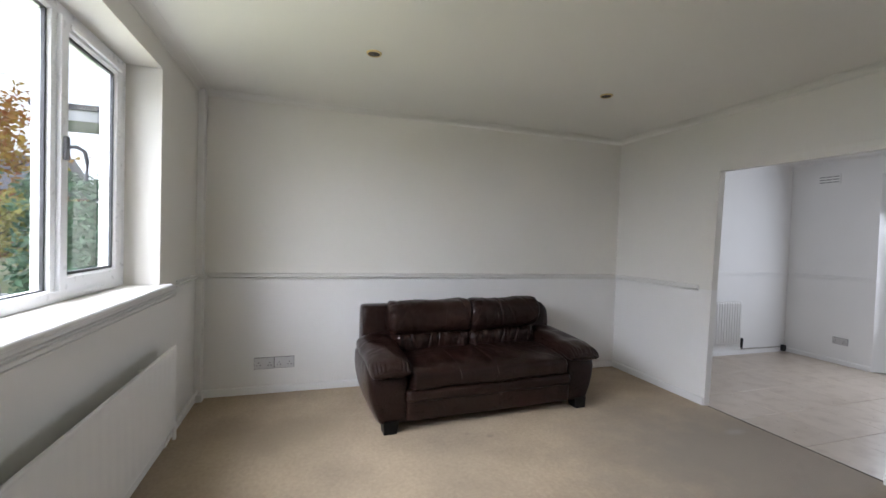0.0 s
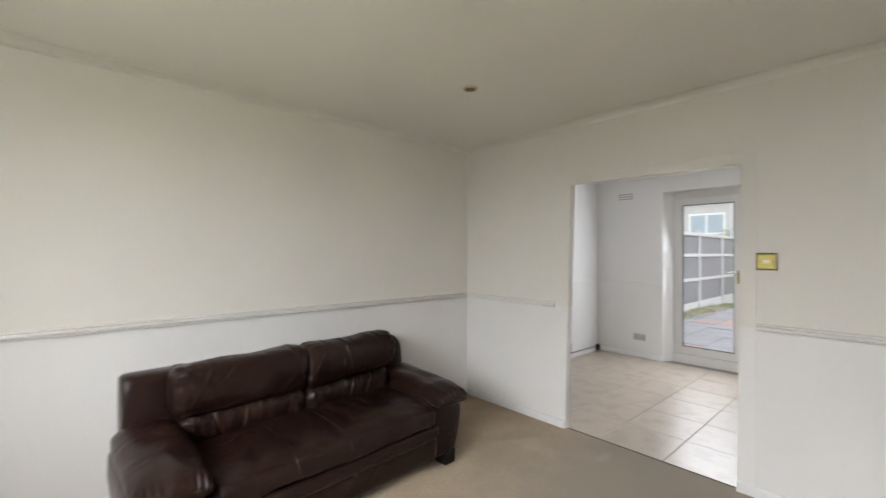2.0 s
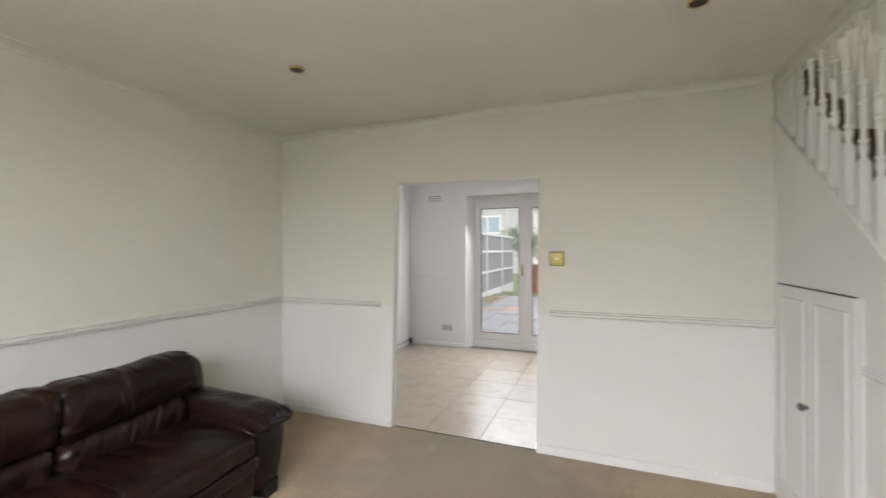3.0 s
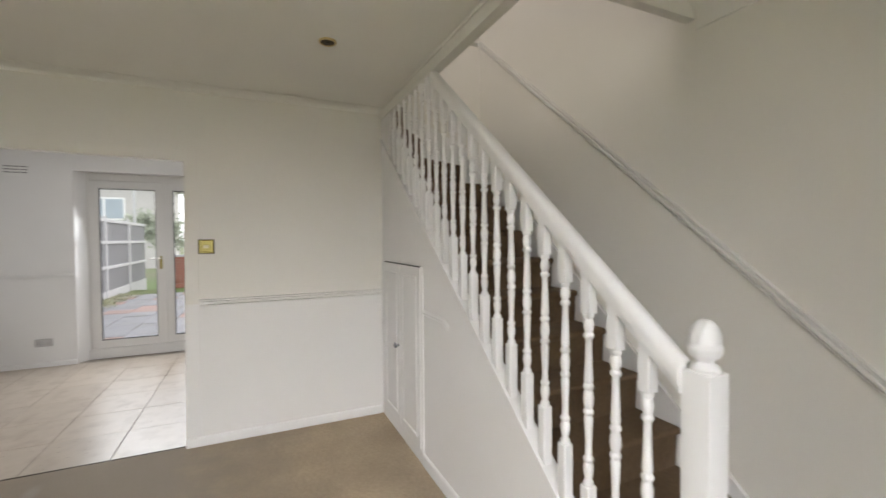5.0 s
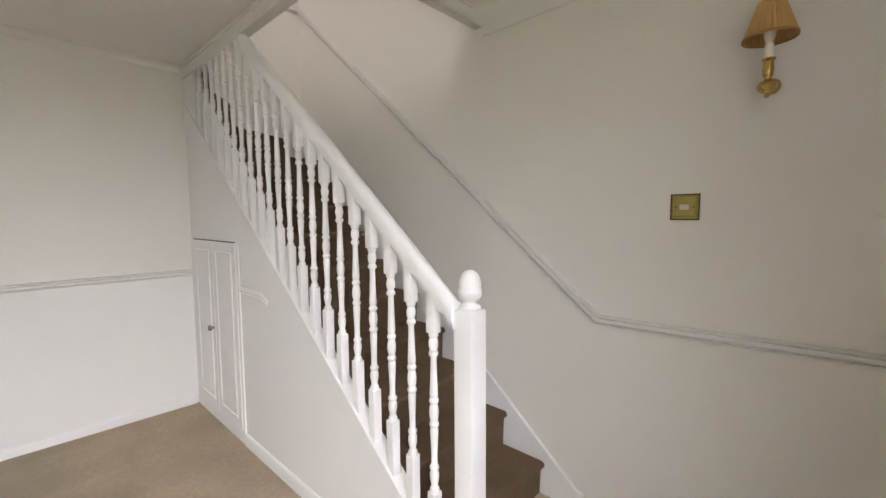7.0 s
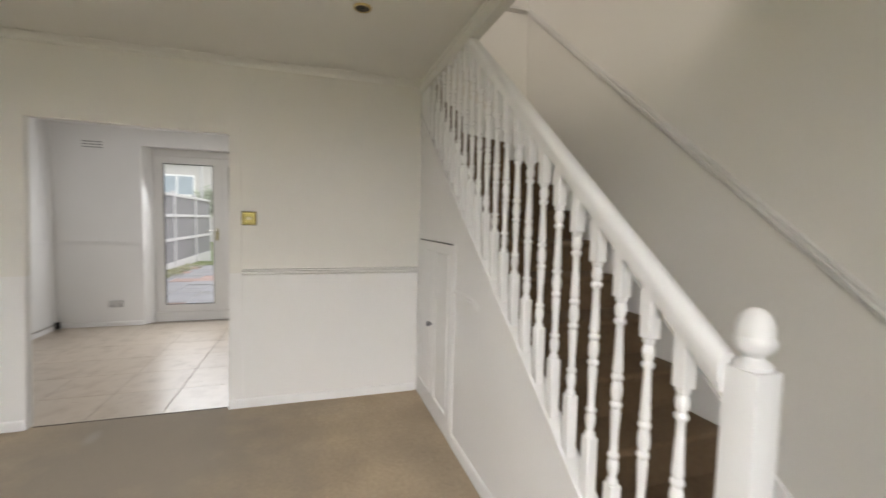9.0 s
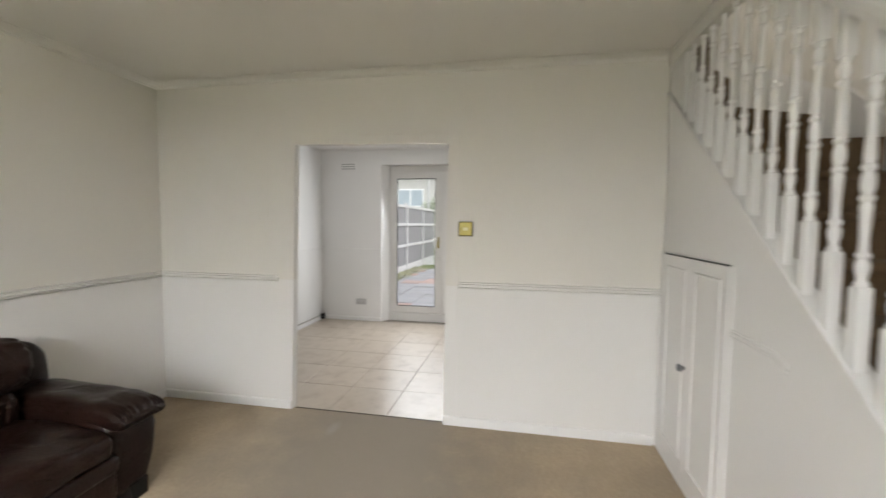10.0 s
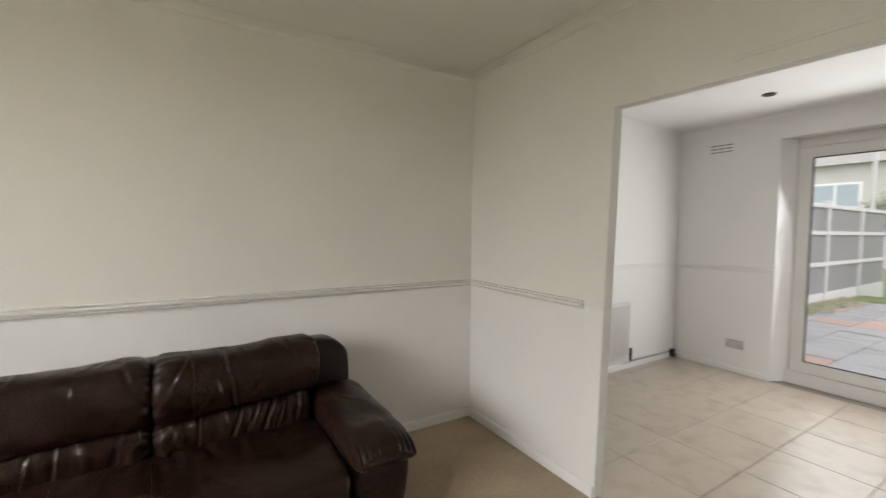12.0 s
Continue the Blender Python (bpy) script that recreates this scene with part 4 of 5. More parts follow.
part("pipe_elbow", solid(1.70, 1.745, -0.060, -0.016, 0.012, 0.092, 0.008), BLACK, rad2, "black pipe fitting")


# ---- sofa ----
sofa = thing("leather_sofa", "worn dark brown leather two-seat sofa standing on the carpet", "sofa", at=(1.366, 2.285, 0.0), rz=3.0)


def sup(a, n):
    c, s = math.cos(a), math.sin(a)
    return math.copysign(abs(c) ** (2 / n), c), math.copysign(abs(s) ** (2 / n), s)


def wrinkle(p, amount, freq, seed):
    return amount * noise.noise(Vector((p[0] * freq[0] + seed, p[1] * freq[1], p[2] * freq[2])))


def pillow(u0, u1, section, stations=34, ends=0.10, n_end=2.4, around=40, n=2.6, amount=0.006, freq=(9, 5, 5), seed=0.0, crown=0.0, pinch=0.0, fan=0.0, folds=0.0, flat=0.35, creases=(), top_folds=()):
    """A stuffed cushion along u. section(t) -> (v, z, half v, half z, tilt)."""
    rings = []
    for i in range(stations + 1):
        t = i / stations
        t = 0.5 - 0.5 * math.cos(math.pi * t)
        u = u0 + (u1 - u0) * t
        d = min(u - u0, u1 - u)
        k = 1.0 if d > ends else max(0.02, 1 - (1 - d / ends) ** n_end) ** (1 / n_end)
        v, z, hv, hz, tilt = section(t)
        k2 = flat + (1 - flat) * k if d > 0 else flat * 0.86
        ring = []
        for j in range(around):
            a = 2 * math.pi * j / around
            c, s = sup(a, n)
            dv, dz = c * hv * k2, s * hz * k2 + crown * math.sin(math.pi * t) * max(s, 0)
            ct, st = math.cos(tilt), math.sin(tilt)
            q = Vector((u, v + dv * ct - dz * st, z + dv * st + dz * ct))
            edge = 1 + pinch * max(0, 1 - d / (ends * 2.2))
            w = wrinkle(q, amount * edge, freq, seed) + wrinkle(q, amount * 0.45 * edge, (freq[0] * 2.6, freq[1] * 2, freq[2] * 2), seed + 7)
            w += fan * math.exp(-d / 0.05) * math.sin(13 * a + seed + 4 * noise.noise(q * 9))
            w += folds * max(0.0, noise.noise(Vector((u * 4 + seed, 0, 2)))) * (1 - 2 * abs(math.sin(0.5 * (u * 62 + 34 * (q.z - 0.5) * (0.7 + noise.noise(Vector((u * 3, seed, 0)))) + 4 * noise.noise(q * 5)))))
            if s > 0.4:
                for uc, vc, lean, width, reach, depth in top_folds:
                    off = (u - uc - lean * (q.y - vc)) / width
                    w += depth * math.exp(-((q.y - vc) / reach) ** 2) * (0.6 * math.exp(-(off - 1.4) ** 2) - math.exp(-off * off))
            if c < 0.3:
                for uc, lean, width, depth in creases:
                    off = (u - uc - lean * (q.z - z) - 0.012 * noise.noise(Vector((uc * 31, q.z * 14, 0)))) / width
                    w += depth * (0.55 * math.exp(-(off - 1.5) ** 2) - math.exp(-off * off))
            q += Vector((0, c * ct - s * st, c * st + s * ct)) * w
            ring.append(q)
        rings.append(ring)
    return loft(bmesh.new(), rings)


# frame and front
part("base", solid(-0.70, 0.70, 0.075, 0.80, 0.075, 0.30, 0.02), LEATHER, sofa, smooth=0.8)
part("front_panel", pillow(-0.672, 0.672, lambda t: (0.058, 0.140, 0.030, 0.075, 0), 24, 0.03, n=5, amount=0.003, seed=3), LEATHER, sofa, smooth=3)
part("front_band", pillow(-0.672, 0.672, lambda t: (0.052, 0.243, 0.050, 0.046, 0), 30, 0.04, n=3, amount=0.005, seed=5), LEATHER, sofa, smooth=3)
# back shell with rounded shoulders
rings = []
for i in range(41):
    t = i / 40
    u = -0.872 + 1.744 * (0.5 - 0.5 * math.cos(math.pi * t))
    d = min(u + 0.872, 0.872 - u)
    top = 0.765 - (0.014 if u < 0 else 0.075) * max(0, 1 - d / (0.03 if u < 0 else 0.12)) ** 2.2
    low = 0.085
    zc, hz = (top + low) / 2, (top - low) / 2
    hv = 0.095 * (0.78 + 0.22 * min(1, d / 0.05) ** 0.5)
    ring = []
    for j in range(32):
        c, s = sup(2 * math.pi * j / 32, 6)
        z = zc + s * hz
        taper = (1 - 0.09 * max(0, (0.40 - z) / 0.32))
        ring.append(Vector((u * taper, 0.70 + 0.06 * (z - 0.3) + c * hv, z)))
    rings.append(ring)
part("back_shell", loft(bmesh.new(), rings), LEATHER, sofa, smooth=3)
for sgn in (-1, 1):
    # arm body, wider at mid height than at the floor
    rings = []
    for z, uo in ((0.072, 0.862), (0.10, 0.872), (0.17, 0.902), (0.25, 0.922), (0.33, 0.932), (0.41, 0.932), (0.46, 0.915), (0.485, 0.87)):
        ui = 0.640
        v1 = 0.72 if z < 0.45 else 0.66
        v0 = 0.028 + (0.0 if z < 0.40 else (z - 0.40) * 2.2)
        ring = []
        for j in range(36):
            c, s = sup(2 * math.pi * j / 36, 7)
            q = Vector((sgn * ((uo + ui) / 2 + c * (uo - ui) / 2), (v0 + v1) / 2 + s * (v1 - v0) / 2, z))
            q.x += wrinkle(q, 0.004, (4, 4, 7), sgn * 3)
            ring.append(q)
        rings.append(ring)
    part("arm", loft(bmesh.new(), rings), LEATHER, sofa, smooth=3)
    # stuffed arm pad, sloping down to a gathered front
    rings = []
    for i in range(61):
        t = i / 60
        v = -0.020 + 0.675 * (0.5 - 0.5 * math.cos(math.pi * t))
        f = (v + 0.020) / 0.675
        d0, d1 = v + 0.020, 0.655 - v
        k = min(1.0, max(0.05, 1 - (1 - min(d0, 0.085) / 0.085) ** 2.3) ** (1 / 2.3))
        k *= min(1.0, 0.55 + 0.45 * max(0, 1 - (1 - min(d1, 0.1) / 0.1) ** 2) ** 0.5)
        zc = 0.450 + 0.036 * f - 0.020 * max(0, 1 - d0 / 0.15)
        hu, hz = 0.140 * (0.86 + 0.14 * k), (0.046 + 0.014 * f) * k + 0.010
        ring = []
        for j in range(96):
            a = 2 * math.pi * j / 96
            c, s = sup(a, 3.0)
            q = Vector((sgn * (0.784 + c * hu), v, zc + s * hz - 0.016 * max(0, c) ** 2))
            gather = max(0, 1 - d0 / 0.075)
            q.z += gather * 0.0085 * math.sin(q.x * 230 + sgn + 3 * noise.noise(Vector((q.x * 9, q.y * 9, sgn * 4)))) * (1 if s > -0.3 else 0.3) + wrinkle(q, 0.010, (11, 7, 6), sgn * 5 + 1)
            q.x += wrinkle(q, 0.005, (6, 9, 6), sgn * 8)
            ring.append(q)
        rings.append(ring)
    part("arm_pad", loft(bmesh.new(), rings), LEATHER, sofa, "stuffed arm pad with gathered front" if sgn < 0 else "", smooth=3)
    for v in (0.075, 0.735):
        part("foot", prism(bmesh.new(), [(sgn * 0.735, 0.0), (sgn * 0.822, 0.0), (sgn * 0.826, 0.085), (sgn * 0.720, 0.085)], "y", v - 0.055, v + 0.04), FOOT, sofa, "black block foot" if v < 0.2 and sgn < 0 else "")
# seats and backs
def seat_section(t):
    return 0.312, 0.352 - 0.010 * math.exp(-((t - 0.5) / 0.03) ** 2), 0.318 - 0.006 * math.exp(-((t - 0.5) / 0.02) ** 2), 0.080, 0.03


SEAT_FOLDS = ((0.10, 0.36, -0.5, 0.020, 0.16, 0.012), (0.20, 0.38, -0.25, 0.016, 0.14, 0.010), (0.30, 0.40, 0.1, 0.018, 0.12, 0.008), (-0.10, 0.36, 0.4, 0.022, 0.14, 0.007))
part("seat_cushion", pillow(-0.655, 0.655, seat_section, 150, 0.05, n=4.0, around=96, amount=0.012, freq=(5, 6, 4), seed=11, crown=0.016, pinch=0.5, fan=0.004, top_folds=SEAT_FOLDS), LEATHER, sofa, "sagging wide seat cushion", smooth=3)
for u, w in ((-0.285, 0.004), (0.0, 0.006)):
    part("seam", tube(bmesh.new(), [(u, -0.008, 0.33), (u, 0.006, 0.40), (u + 0.002, 0.06, 0.436), (u, 0.20, 0.447), (u - 0.002, 0.40, 0.450)], w * 0.5, 6), LEATHER, sofa, "stitched seam" if u < -0.1 else "", smooth=3)
def back_section(side):
    """The upper back cushions hang down over the lower ones: most at the middle of one, at the inner end of the other."""
    def section(t):
        droop = 0.020 * math.exp(-((t - 0.42) / 0.26) ** 2) if side == 0 else 0.030 * math.exp(-((t - 0.18) / 0.25) ** 2) - 0.024 * t
        top = 0.822 + 0.004 * math.sin(9 * t) + (0.010 * t - 0.006 if side else -0.012 * (1 - t))
        low = 0.558 - droop
        return 0.548, (top + low) / 2, 0.116, (top - low) / 2, 0.05
    return section


LOWER_CREASES = (((-0.50, -0.3, 0.010, 0.005), (-0.37, 0.2, 0.008, 0.007), (-0.29, 0.1, 0.007, 0.006), (-0.12, 0.3, 0.012, 0.004)),
                 ((0.05, 0.5, 0.010, 0.005), (0.15, 0.0, 0.006, 0.004), (0.29, 0.35, 0.008, 0.009), (0.345, 0.6, 0.007, 0.007), (0.415, 0.45, 0.009, 0.010), (0.47, 0.2, 0.007, 0.004), (0.55, 0.1, 0.010, 0.005)))
UPPER_CREASES = (((-0.61, 0.6, 0.012, 0.004), (-0.55, 1.1, 0.010, 0.003), (-0.24, 0.05, 0.004, 0.002), (-0.03, -0.5, 0.010, 0.004)),
                 ((0.03, 0.6, 0.010, 0.005), (0.135, 0.0, 0.004, 0.003), (0.27, -0.12, 0.008, 0.008), (0.19, 0.5, 0.012, 0.002), (0.37, -0.5, 0.012, 0.003), (0.58, -0.6, 0.012, 0.003)))
for s, (u0, u1) in enumerate(((-0.690, 0.004), (-0.004, 0.655))):
    part("lumbar_cushion", pillow(u0 * 0.95, u1 * 0.95, lambda t: (0.566, 0.490, 0.112, 0.094, 0.05), 190, 0.06, n=2.8, around=80, amount=0.013, freq=(12, 7, 5), seed=21 + s * 5, pinch=0.6, fan=0.006, folds=0.010, creases=LOWER_CREASES[s]), LEATHER, sofa, "creased lower back cushion" if s == 0 else "", smooth=3)
    part("back_cushion", pillow(u0, u1, back_section(s), 180, 0.055, n=2.7, around=96, amount=0.009, freq=(6, 6, 10), seed=31 + s * 6, pinch=0.7, fan=0.005, folds=0.004, flat=0.62, creases=UPPER_CREASES[s]), LEATHER, sofa, "rolled upper back cushion" if s == 0 else "", smooth=3)


# ---- outside ----
def foliage(name, dark, light, rough=0.55):
    m = bpy.data.materials.new(name)
    m.use_nodes = True
    n, l = m.node_tree.nodes, m.node_tree.links
    b = n["Principled BSDF"]
    geo = n.new("ShaderNodeNewGeometry")
    mix = n.new("ShaderNodeMix")
    mix.data_type = "RGBA"
    mix.inputs[6].default_value, mix.inputs[7].default_value = (*dark, 1), (*light, 1)
    l.new(geo.outputs["Random Per Island"], mix.inputs[0])
    l.new(mix.outputs[2], b.inputs["Base Color"])
    b.inputs["Roughness"].default_value = rough
    thin, both = n.new("ShaderNodeBsdfTranslucent"), n.new("ShaderNodeMixShader")
    both.inputs[0].default_value = 0.4
    l.new(mix.outputs[2], thin.inputs["Color"])
    l.new(b.outputs[0], both.inputs[1])
    l.new(thin.outputs[0], both.inputs[2])
    l.new(both.outputs[0], n["Material Output"].inputs["Surface"])
    return m


GRASS = two_tone("garden_lawn", (0.11, 0.155, 0.05), (0.18, 0.20, 0.09), 1.2, 0.45, 0.7, 0.95, fine=90, bump=0.8, depth=0.02)
WEED = foliage("weed_leaf", (0.30, 0.31, 0.18), (0.46, 0.46, 0.32))
EARTH = two_tone("ground_far", (0.12, 0.17, 0.06), (0.20, 0.19, 0.13), 0.15, 0.45, 0.65, 0.95, fine=20, bump=0.5, depth=0.02)
SLAB = two_tone("weathered_paving_slab", (0.28, 0.28, 0.30), (0.20, 0.20, 0.185), 3.0, 0.5, 0.75, 0.75, fine=50, bump=0.4, depth=0.003, per_object=0.8)
SLAB_RED = two_tone("red_paving_slab", (0.36, 0.25, 0.22), (0.29, 0.25, 0.235), 3.0, 0.5, 0.75, 0.75, fine=50, bump=0.4, depth=0.003, per_object=0.6)
MOSS = two_tone("mossy_joint", (0.16, 0.17, 0.06), (0.20, 0.18, 0.13), 4.0, 0.4, 0.65, 0.95, fine=90, bump=0.8, depth=0.01)
FENCE = mat("weathered_grey_fence_board", (0.215, 0.215, 0.23), 0.75, var=0.22, scale=4, fine=40, bump=0.4, depth=0.003, stretch=(6, 6, 0.5))
CONCRETE = mat("pale_concrete_post", (0.52, 0.52, 0.535), 0.85, var=0.10, scale=5, fine=60, bump=0.3, depth=0.002)
BRICK = mat("red_garden_brick", (0.33, 0.135, 0.095), 0.85, var=0.25, scale=9, fine=70, bump=0.4, depth=0.003, per_object=0.8)
MORTAR = mat("grey_mortar", (0.42, 0.39, 0.35), 0.9, var=0.12, scale=9, fine=90)
RENDER = mat("pale_render", (0.55, 0.57, 0.62), 0.85, var=0.05, scale=2, fine=60, bump=0.2)
BACK_RENDER = mat("pale_grey_render", (0.58, 0.56, 0.555), 0.85, var=0.08, scale=2, fine=60, bump=0.2)
ROOF = mat("slate_grey_roof", (0.13, 0.13, 0.15), 0.8, var=0.2, scale=3, fine=20, bump=0.3, depth=0.01)
PALE_ROOF = mat("weathered_roof_tile", (0.30, 0.29, 0.28), 0.85, var=0.15, scale=3, fine=20, bump=0.3, depth=0.01)
FASCIA = mat("dark_fascia", (0.07, 0.07, 0.085), 0.5, var=0.1, scale=3, fine=30)
BARK = mat("rough_bark", (0.13, 0.10, 0.075), 0.9, var=0.3, scale=8, fine=40, bump=0.8, depth=0.01)
LEAF_HEDGE = foliage("laurel_leaf", (0.020, 0.062, 0.032), (0.085, 0.175, 0.095), 0.42)
LEAF_AUTUMN = foliage("autumn_leaf", (0.40, 0.13, 0.02), (0.50, 0.38, 0.06))
# green paled towards grey: distance haze and glass glare are in the leaf colour
LEAF_HAZY = foliage("hazy_olive_leaf", (0.34, 0.38, 0.30), (0.52, 0.55, 0.46))
LEAF_LIME = foliage("yellow_green_leaf", (0.20, 0.21, 0.05), (0.46, 0.42, 0.11))
LEAF_YELLOW = foliage("yellow_leaf", (0.55, 0.25, 0.06), (0.75, 0.52, 0.08))
HOUSE_GLASS = mat("far_window_glass", (0.42, 0.48, 0.55), 0.12, var=0.1, scale=2, fine=20, bump=0)


def leaves(rng, n, place, size):
    """Many small bent leaves at places drawn by place(rng)."""
    verts, faces = [], []
    for _ in range(n):
        c, out = place(rng)
        d = Vector((rng.uniform(-1, 1), rng.uniform(-1, 1), rng.uniform(-0.8, 0.6))).normalized()
        nrm = (out + Vector((rng.uniform(-1, 1), rng.uniform(-1, 1), rng.uniform(-0.2, 1.2))) * 0.8).normalized()
        side = d.cross(nrm)
        if side.length < 0.01:
            continue
        side.normalize()
        s = size * rng.uniform(0.6, 1.35)
        k = len(verts)
        verts += [c - d * s, c + side * s * 0.48 + nrm * s * 0.12, c + d * s * 1.1, c - side * s * 0.48 + nrm * s * 0.12, c + d * s * 0.05]
        faces += [(k, k + 1, k + 4), (k + 1, k + 2, k + 4), (k + 2, k + 3, k + 4), (k + 3, k, k + 4)]
    me = bpy.data.meshes.new("leaves")
    me.from_pydata(verts, [], faces)
    return me


def mesh_part(name, me, material, parent, label=""):
    me.materials.append(material)
    ob = new(name, me)
    ob.parent = parent
    return tagged(ob, label)


def tree(name, label, at, height, spread, leaf, n, size, seed, bare=0.0):
    rng = random.Random(seed)
    t = thing(name, label, "tree", at=at)
    bm = bmesh.new()
    trunk = [Vector((0, 0, 0)), Vector((0.05, 0.03, height * 0.25)), Vector((-0.04, 0.06, height * 0.5)), Vector((0.03, 0, height * 0.8))]
    rings = []
    for i, p in enumerate(trunk):
        r = 0.045 * height * (1 - 0.28 * i) * 0.5
        rings.append([p + Vector((r * math.cos(k * math.pi / 4), r * math.sin(k * math.pi / 4), 0)) for k in range(8)])
    loft(bm, rings)
    tips = []
    for i in range(16):
        a, f = rng.uniform(0, 2 * math.pi), rng.uniform(0.3, 0.85)
        root = Vector((0, 0.03, height * f))
        tip = root + Vector((math.cos(a), math.sin(a), rng.uniform(0.2, 0.9))) * spread * rng.uniform(0.45, 0.95) * (1.1 - 0.5 * f)
        mid = (root + tip) / 2 + Vector((0, 0, 0.08 * height * 0.3))
        tube(bm, [root, mid, tip], 0.012 * height * 0.35, 5)
        tips += [tip, mid, (tip + mid) / 2]
    part("trunk", bm, BARK, t, smooth=0.9)
    def place(r):
        c = r.choice(tips)
        o = Vector((r.gauss(0, 1), r.gauss(0, 1), r.gauss(0, 0.8)))
        return c + o * spread * 0.16, o.normalized()
    mesh_part("crown", leaves(rng, n, place, size), leaf, t)
    return t


# ground to the horizon, round the house
setting("ground", cells([-600, -1.08, XP2, 600], [-600, YS - 0.15, YD + 0.2, 600], [-0.30, -0.12], lambda x, y, z: not (-1.08 < x < XP2 and YS - 0.15 < y < YD + 0.2)), EARTH, "grass and soil reaching to the horizon", "ground")
setting("lawn_front", cells([-14, -1.5], [-4, 14], [-0.119, -0.095], lambda *a: True), GRASS, "front lawn in autumn light", "lawn")
setting("kerb_front", solid(-14, -1.5, 9.6, 9.75, -0.12, 0.0, 0.01), CONCRETE, "pale garden edging", "kerb")

# hedge seen through the window
rng = random.Random(5)
def hedge_place(r):
    x = r.uniform(-3.4, -1.15)
    top = 1.98 + 0.10 * math.sin(x * 3.1) + 0.06 * math.sin(x * 7.3) - 0.5 * max(0, -x - 2.9)
    f = r.random()
    if f < 0.72:
        z = r.uniform(-0.08, top)
        return Vector((x, 6.05 + 0.14 * math.sin(x * 5 + z * 4) + r.gauss(0, 0.06), z)), Vector((0, -1, 0.3))
    if f < 0.9:
        return Vector((x, r.uniform(6.0, 6.9), top + r.gauss(0, 0.06))), Vector((0, 0, 1))
    return Vector((-3.4 + r.gauss(0, 0.08), r.uniform(6.0, 6.9), r.uniform(-0.08, top))), Vector((-1, 0, 0.3))
hedge = thing("hedge", "thick glossy green laurel hedge in the front garden", "hedge", at=(0, 0, 0))
mesh_part("leaf_mass", leaves(rng, 5600, hedge_place, 0.052), LEAF_HEDGE, hedge)
part("inner_growth", solid(-3.3, -1.2, 6.16, 6.8, -0.12, 1.66, 0.1), LEAF_HEDGE, hedge, "dark inner growth")
tree("autumn_tree", "tree in orange and yellow autumn leaf", (-7.3, 11.3, -0.12), 4.0, 1.9, LEAF_AUTUMN, 3200, 0.085, 11)
tree("garden_shrub", "yellow-green shrub beyond the hedge", (-4.4, 7.4, -0.12), 1.9, 1.1, LEAF_LIME, 2200, 0.06, 12)

# neighbouring house with a canopy edge, and roofs far off
nb = thing("neighbour_house", "pale rendered neighbouring house with a dark fascia", "house", at=(0, 0, 0))
part("wall", solid(-0.6, 4.0, 8.4, 16, -0.12, 4.2), RENDER, nb)
part("roof", prism(bmesh.new(), [(8.0, 4.2), (16.4, 4.2), (12.2, 6.4)], "x", -0.9, 4.3), ROOF, nb)
part("canopy", prism(bmesh.new(), [(8.1, 3.10), (8.7, 3.02), (8.7, 3.30), (8.1, 3.34)], "x", -4.3, 1.0), RENDER, nb, "pale canopy soffit")
part("fascia", solid(-4.34, 1.0, 8.06, 8.10, 3.28, 3.37, 0.004), FASCIA, nb, "dark fascia board")
far = thing("far_house", "distant brick house with a grey roof", "house", at=(-16, 26, -0.12))
part("wall", solid(-4, 4, -3, 3, 0, 3.0), BRICK, far)
part("roof", prism(bmesh.new(), [(-3.3, 3.0), (3.3, 3.0), (0, 5.0)], "x", -4.3, 4.3), ROOF, far)

# back garden
setting("patio_base", solid(XP2 + 0.02, 12.6, -3.0, 3.62, -0.12, 0.012), MOSS, "mossy bed between paving slabs", "patio")
setting("lawn_back", solid(12.61, 13.66, -3.0, 3.62, -0.12, 0.05, 0.02), GRASS, "strip of grass before the garden wall", "lawn")

fence = thing("garden_fence", "weathered grey boarded fence between pale concrete posts", "fence", at=(0, 3.66, 0))
POSTS = [7.80 + 1.92 * i for i in range(4)]
for x in POSTS:
    part("post", solid(x - 0.05, x + 0.05, -0.05, 0.05, -0.12, 1.96, 0.012), CONCRETE, fence)
for x0, x1 in zip([6.3] + POSTS, POSTS + [15.4]):
    a, b = x0 + (0.05 if x0 > 6.4 else 0), x1 - 0.05
    part("gravel_board", solid(a, b, -0.03, 0.03, -0.12, 0.24, 0.006), CONCRETE, fence)
    for z in (0.78, 1.36, 1.86):
        part("rail", solid(a, b, -0.042, -0.012, z - 0.035, z + 0.035, 0.004), CONCRETE, fence, "pale rail")
    n = max(1, int((b - a) / 0.14))
    for i in range(n):
        c = a + (b - a) * i / n
        part("fence_board", solid(c + 0.003, c + (b - a) / n - 0.003, -0.012, 0.008, 0.24, 1.88), FENCE, fence)

wall_g = thing("garden_wall", "low red brick garden wall beyond the grass", "garden wall", at=(13.7, 0, 0))
part("core", solid(0.012, 0.20, -2.5, 2.96, -0.12, 0.93), MORTAR, wall_g)
part("coping", solid(-0.02, 0.23, -2.5, 2.98, 0.93, 0.985, 0.01), CONCRETE, wall_g, "pale coping")
brick_me = finish(solid(0.0, 0.10, 0.0, 0.215, 0.0, 0.065, 0.004, 1), BRICK)
for row in range(12):
    for c in range(14):
        y = -0.2 + c * 0.225 + (0.112 if row % 2 else 0)
        b = new("brick", brick_me)
        b.parent = wall_g
        b.location = (0.0, y, 0.03 + row * 0.075)

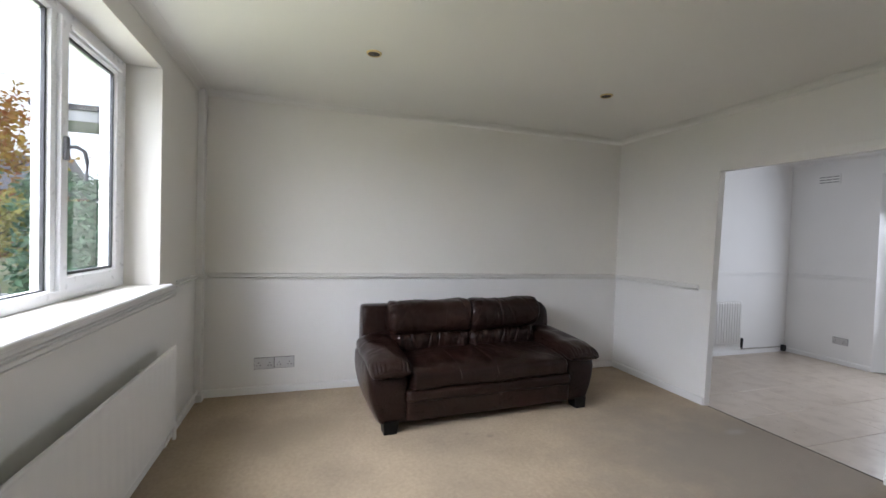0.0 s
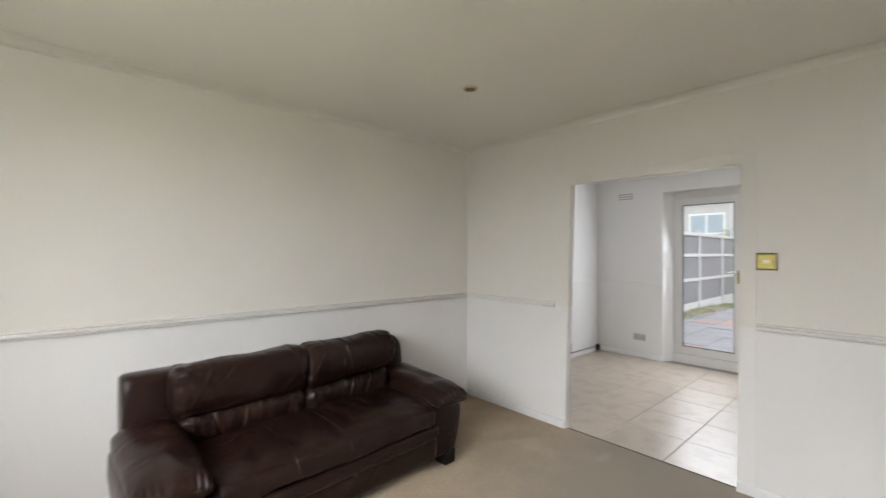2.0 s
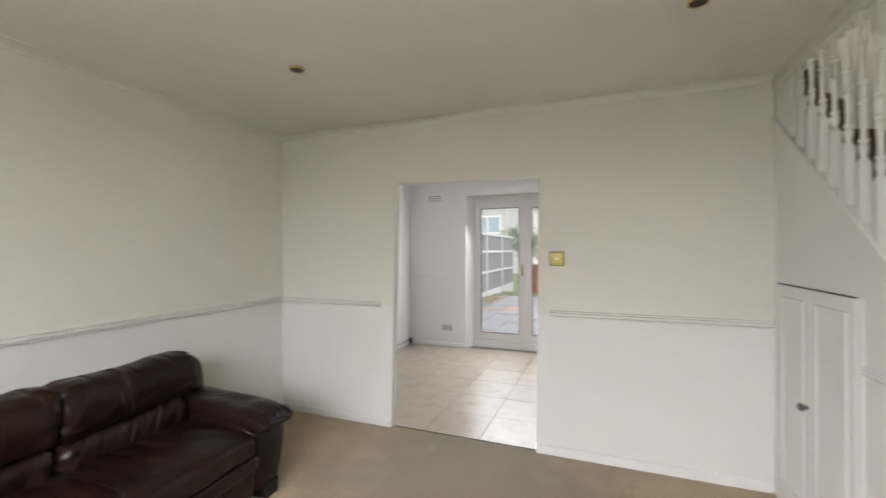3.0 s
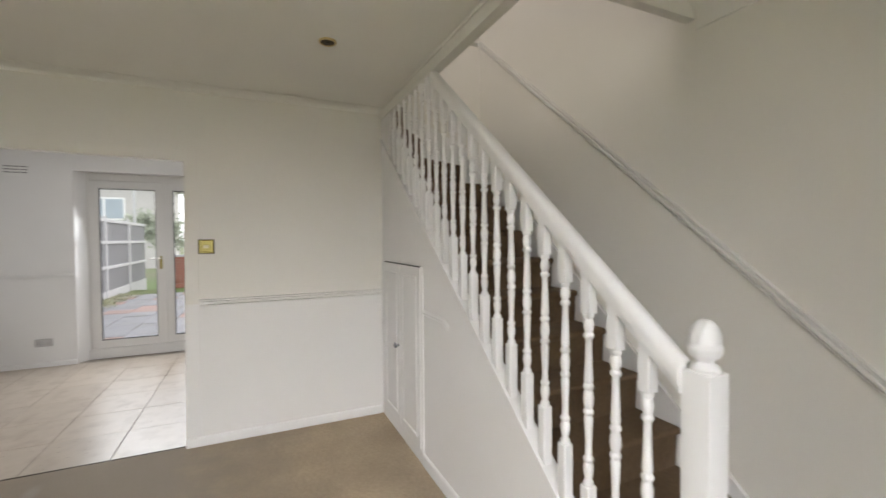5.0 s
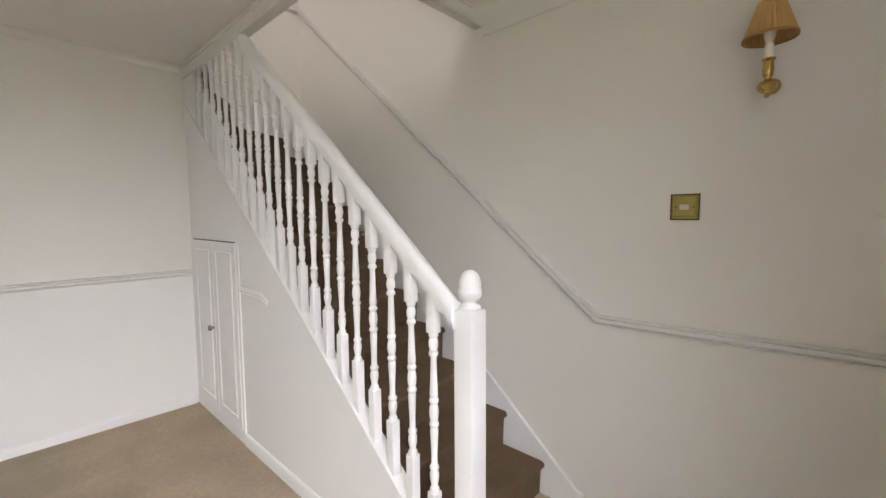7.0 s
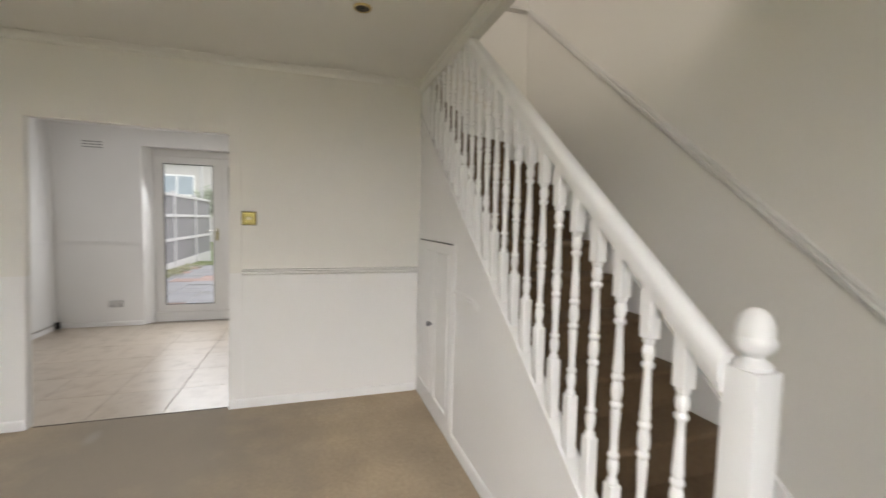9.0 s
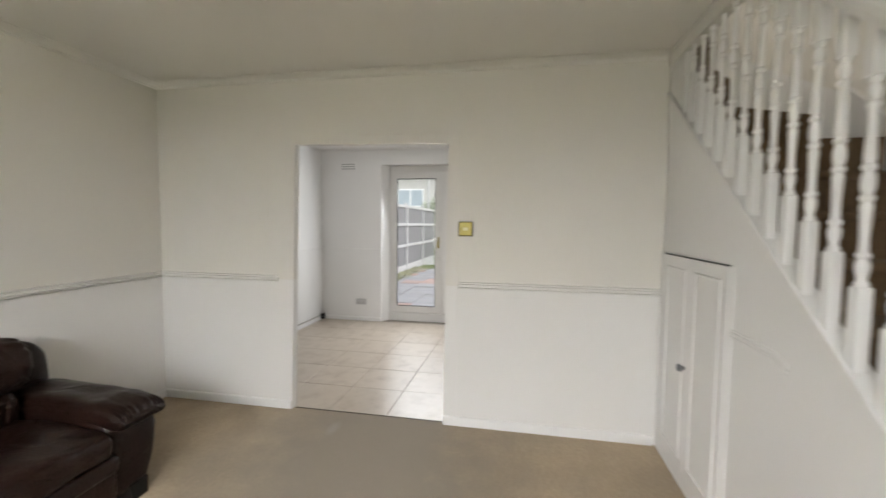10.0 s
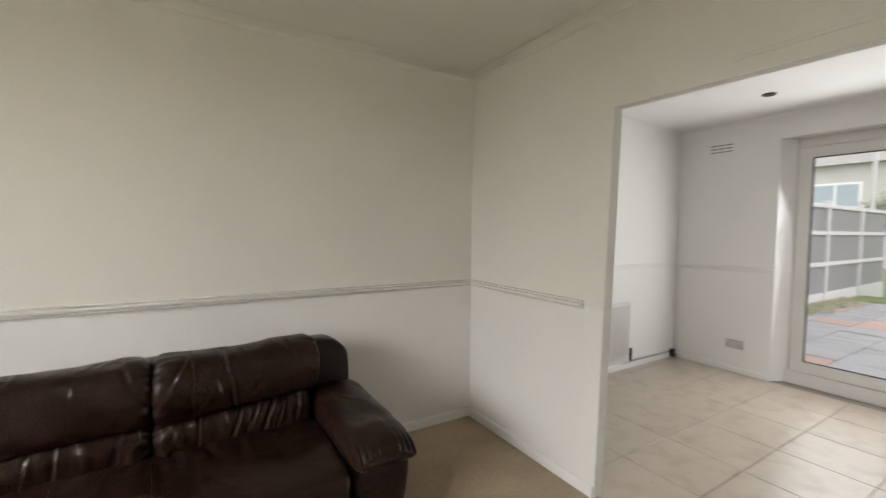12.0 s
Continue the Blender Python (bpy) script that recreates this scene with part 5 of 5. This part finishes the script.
tree("yellow_shrub", "shrub in bright yellow and orange leaf", (14.5, 1.35, -0.12), 2.2, 0.55, LEAF_YELLOW, 1300, 0.06, 21)
tree("garden_tree_far", "tall grey-green tree behind the far house", (35, 9.5, -0.12), 9.0, 5.0, LEAF_HAZY, 3600, 0.26, 22)
tree("garden_bush", "bushy grey-green bush beyond the garden", (21.5, 4.4, -0.12), 2.9, 1.3, LEAF_HAZY, 2000, 0.10, 26)
tree("garden_tree", "bushy grey-green tree beyond the garden wall", (19.0, 0.8, -0.12), 5.2, 2.6, LEAF_HAZY, 3000, 0.12, 23)
tree("fence_bush", "yellow-green bush behind the fence", (15.6, 4.9, -0.12), 1.9, 0.8, LEAF_HAZY, 1400, 0.08, 24)
back = thing("back_house", "distant pale grey house with bright windows", "house", at=(27, 8.3, -0.12))
part("wall", solid(0, 5, -3.2, 6, 0, 4.6), BACK_RENDER, back)
part("roof", prism(bmesh.new(), [(-0.4, 4.6), (5.4, 4.6), (2.5, 6.4)], "y", -3.5, 6.3), PALE_ROOF, back)
for y in (-0.6, 2.6):
    w = part("window", solid(-0.06, 0.0, y - 0.9, y + 0.9, 2.6, 3.8, 0.01), UPVC, back)
    part("pane", solid(-0.075, -0.061, y - 0.8, y - 0.05, 2.7, 3.7), HOUSE_GLASS, w)
    part("pane", solid(-0.075, -0.061, y + 0.05, y + 0.8, 2.7, 3.7), HOUSE_GLASS, w)
pole = thing("pole", "pale wooden pole behind the fence", "pole", at=(17.5, 4.35, -0.12))
part("shaft", lathe(bmesh.new(), [(0.05, 0), (0.042, 5.5), (0.0, 5.5)], (0, 0, 0), 10), CONCRETE, pole, smooth=0.8)

# weeds along the foot of the fence
rng = random.Random(17)
def weed_place(r):
    x = r.uniform(6.5, 12.4)
    reach = 0.15 + 0.75 * max(0.0, noise.noise(Vector((x * 1.3, 4.0, 0))) + 0.25)
    return Vector((x, 3.60 - reach * r.random() ** 1.6, 0.05 + 0.05 * r.random())), Vector((0, -0.3, 1))
weeds = tagged(new("weeds", leaves(rng, 1300, weed_place, 0.038)), "yellow-green weeds along the foot of the fence", "weeds", kind="stuff")
weeds.data.materials.append(WEED)

# paving slabs
slab_me = {}
rng = random.Random(9)
for i in range(14):
    for j in range(14):
        mm = SLAB_RED if rng.random() < 0.16 else SLAB
        if mm.name not in slab_me:
            slab_me[mm.name] = finish(solid(0.0, 0.438, 0.0, 0.438, 0.0, 0.035, 0.006, 1), mm)
        s = new("paving_slab", slab_me[mm.name])
        s.parent = bpy.data.objects["patio_base"]
        s.matrix_world = pose(6.26 + i * 0.45, -2.68 + j * 0.45, 0.010 + rng.uniform(-0.004, 0.006), rng.uniform(-0.4, 0.4), rng.uniform(-0.4, 0.4), rng.uniform(-0.5, 0.5))

# dining room tiles
tile_me = {}
xs = [3.228] + [3.680 + 0.4525 * i for i in range(6)] + [XP]
ys = [YS + 0.002] + [2.31 + 0.4445 * i for i in range(-7, 3)] + [YD]
for x0, x1 in zip(xs, xs[1:]):
    for y0, y1 in zip(ys, ys[1:]):
        w, d = x1 - x0 - 0.004, y1 - y0 - 0.004
        if w < 0.02 or d < 0.02:
            continue
        key = (round(w, 4), round(d, 4))
        if key not in tile_me:
            tile_me[key] = finish(solid(0, w, 0, d, -0.009, 0.0, 0.0018, 1), TILE)
        t = new("floor_tile", tile_me[key])
        t.parent = dining_floor
        t.location = (x0 + 0.002, y0 + 0.002, 0.0005 * ((int(x0 * 100) + int(y0 * 100)) % 3))
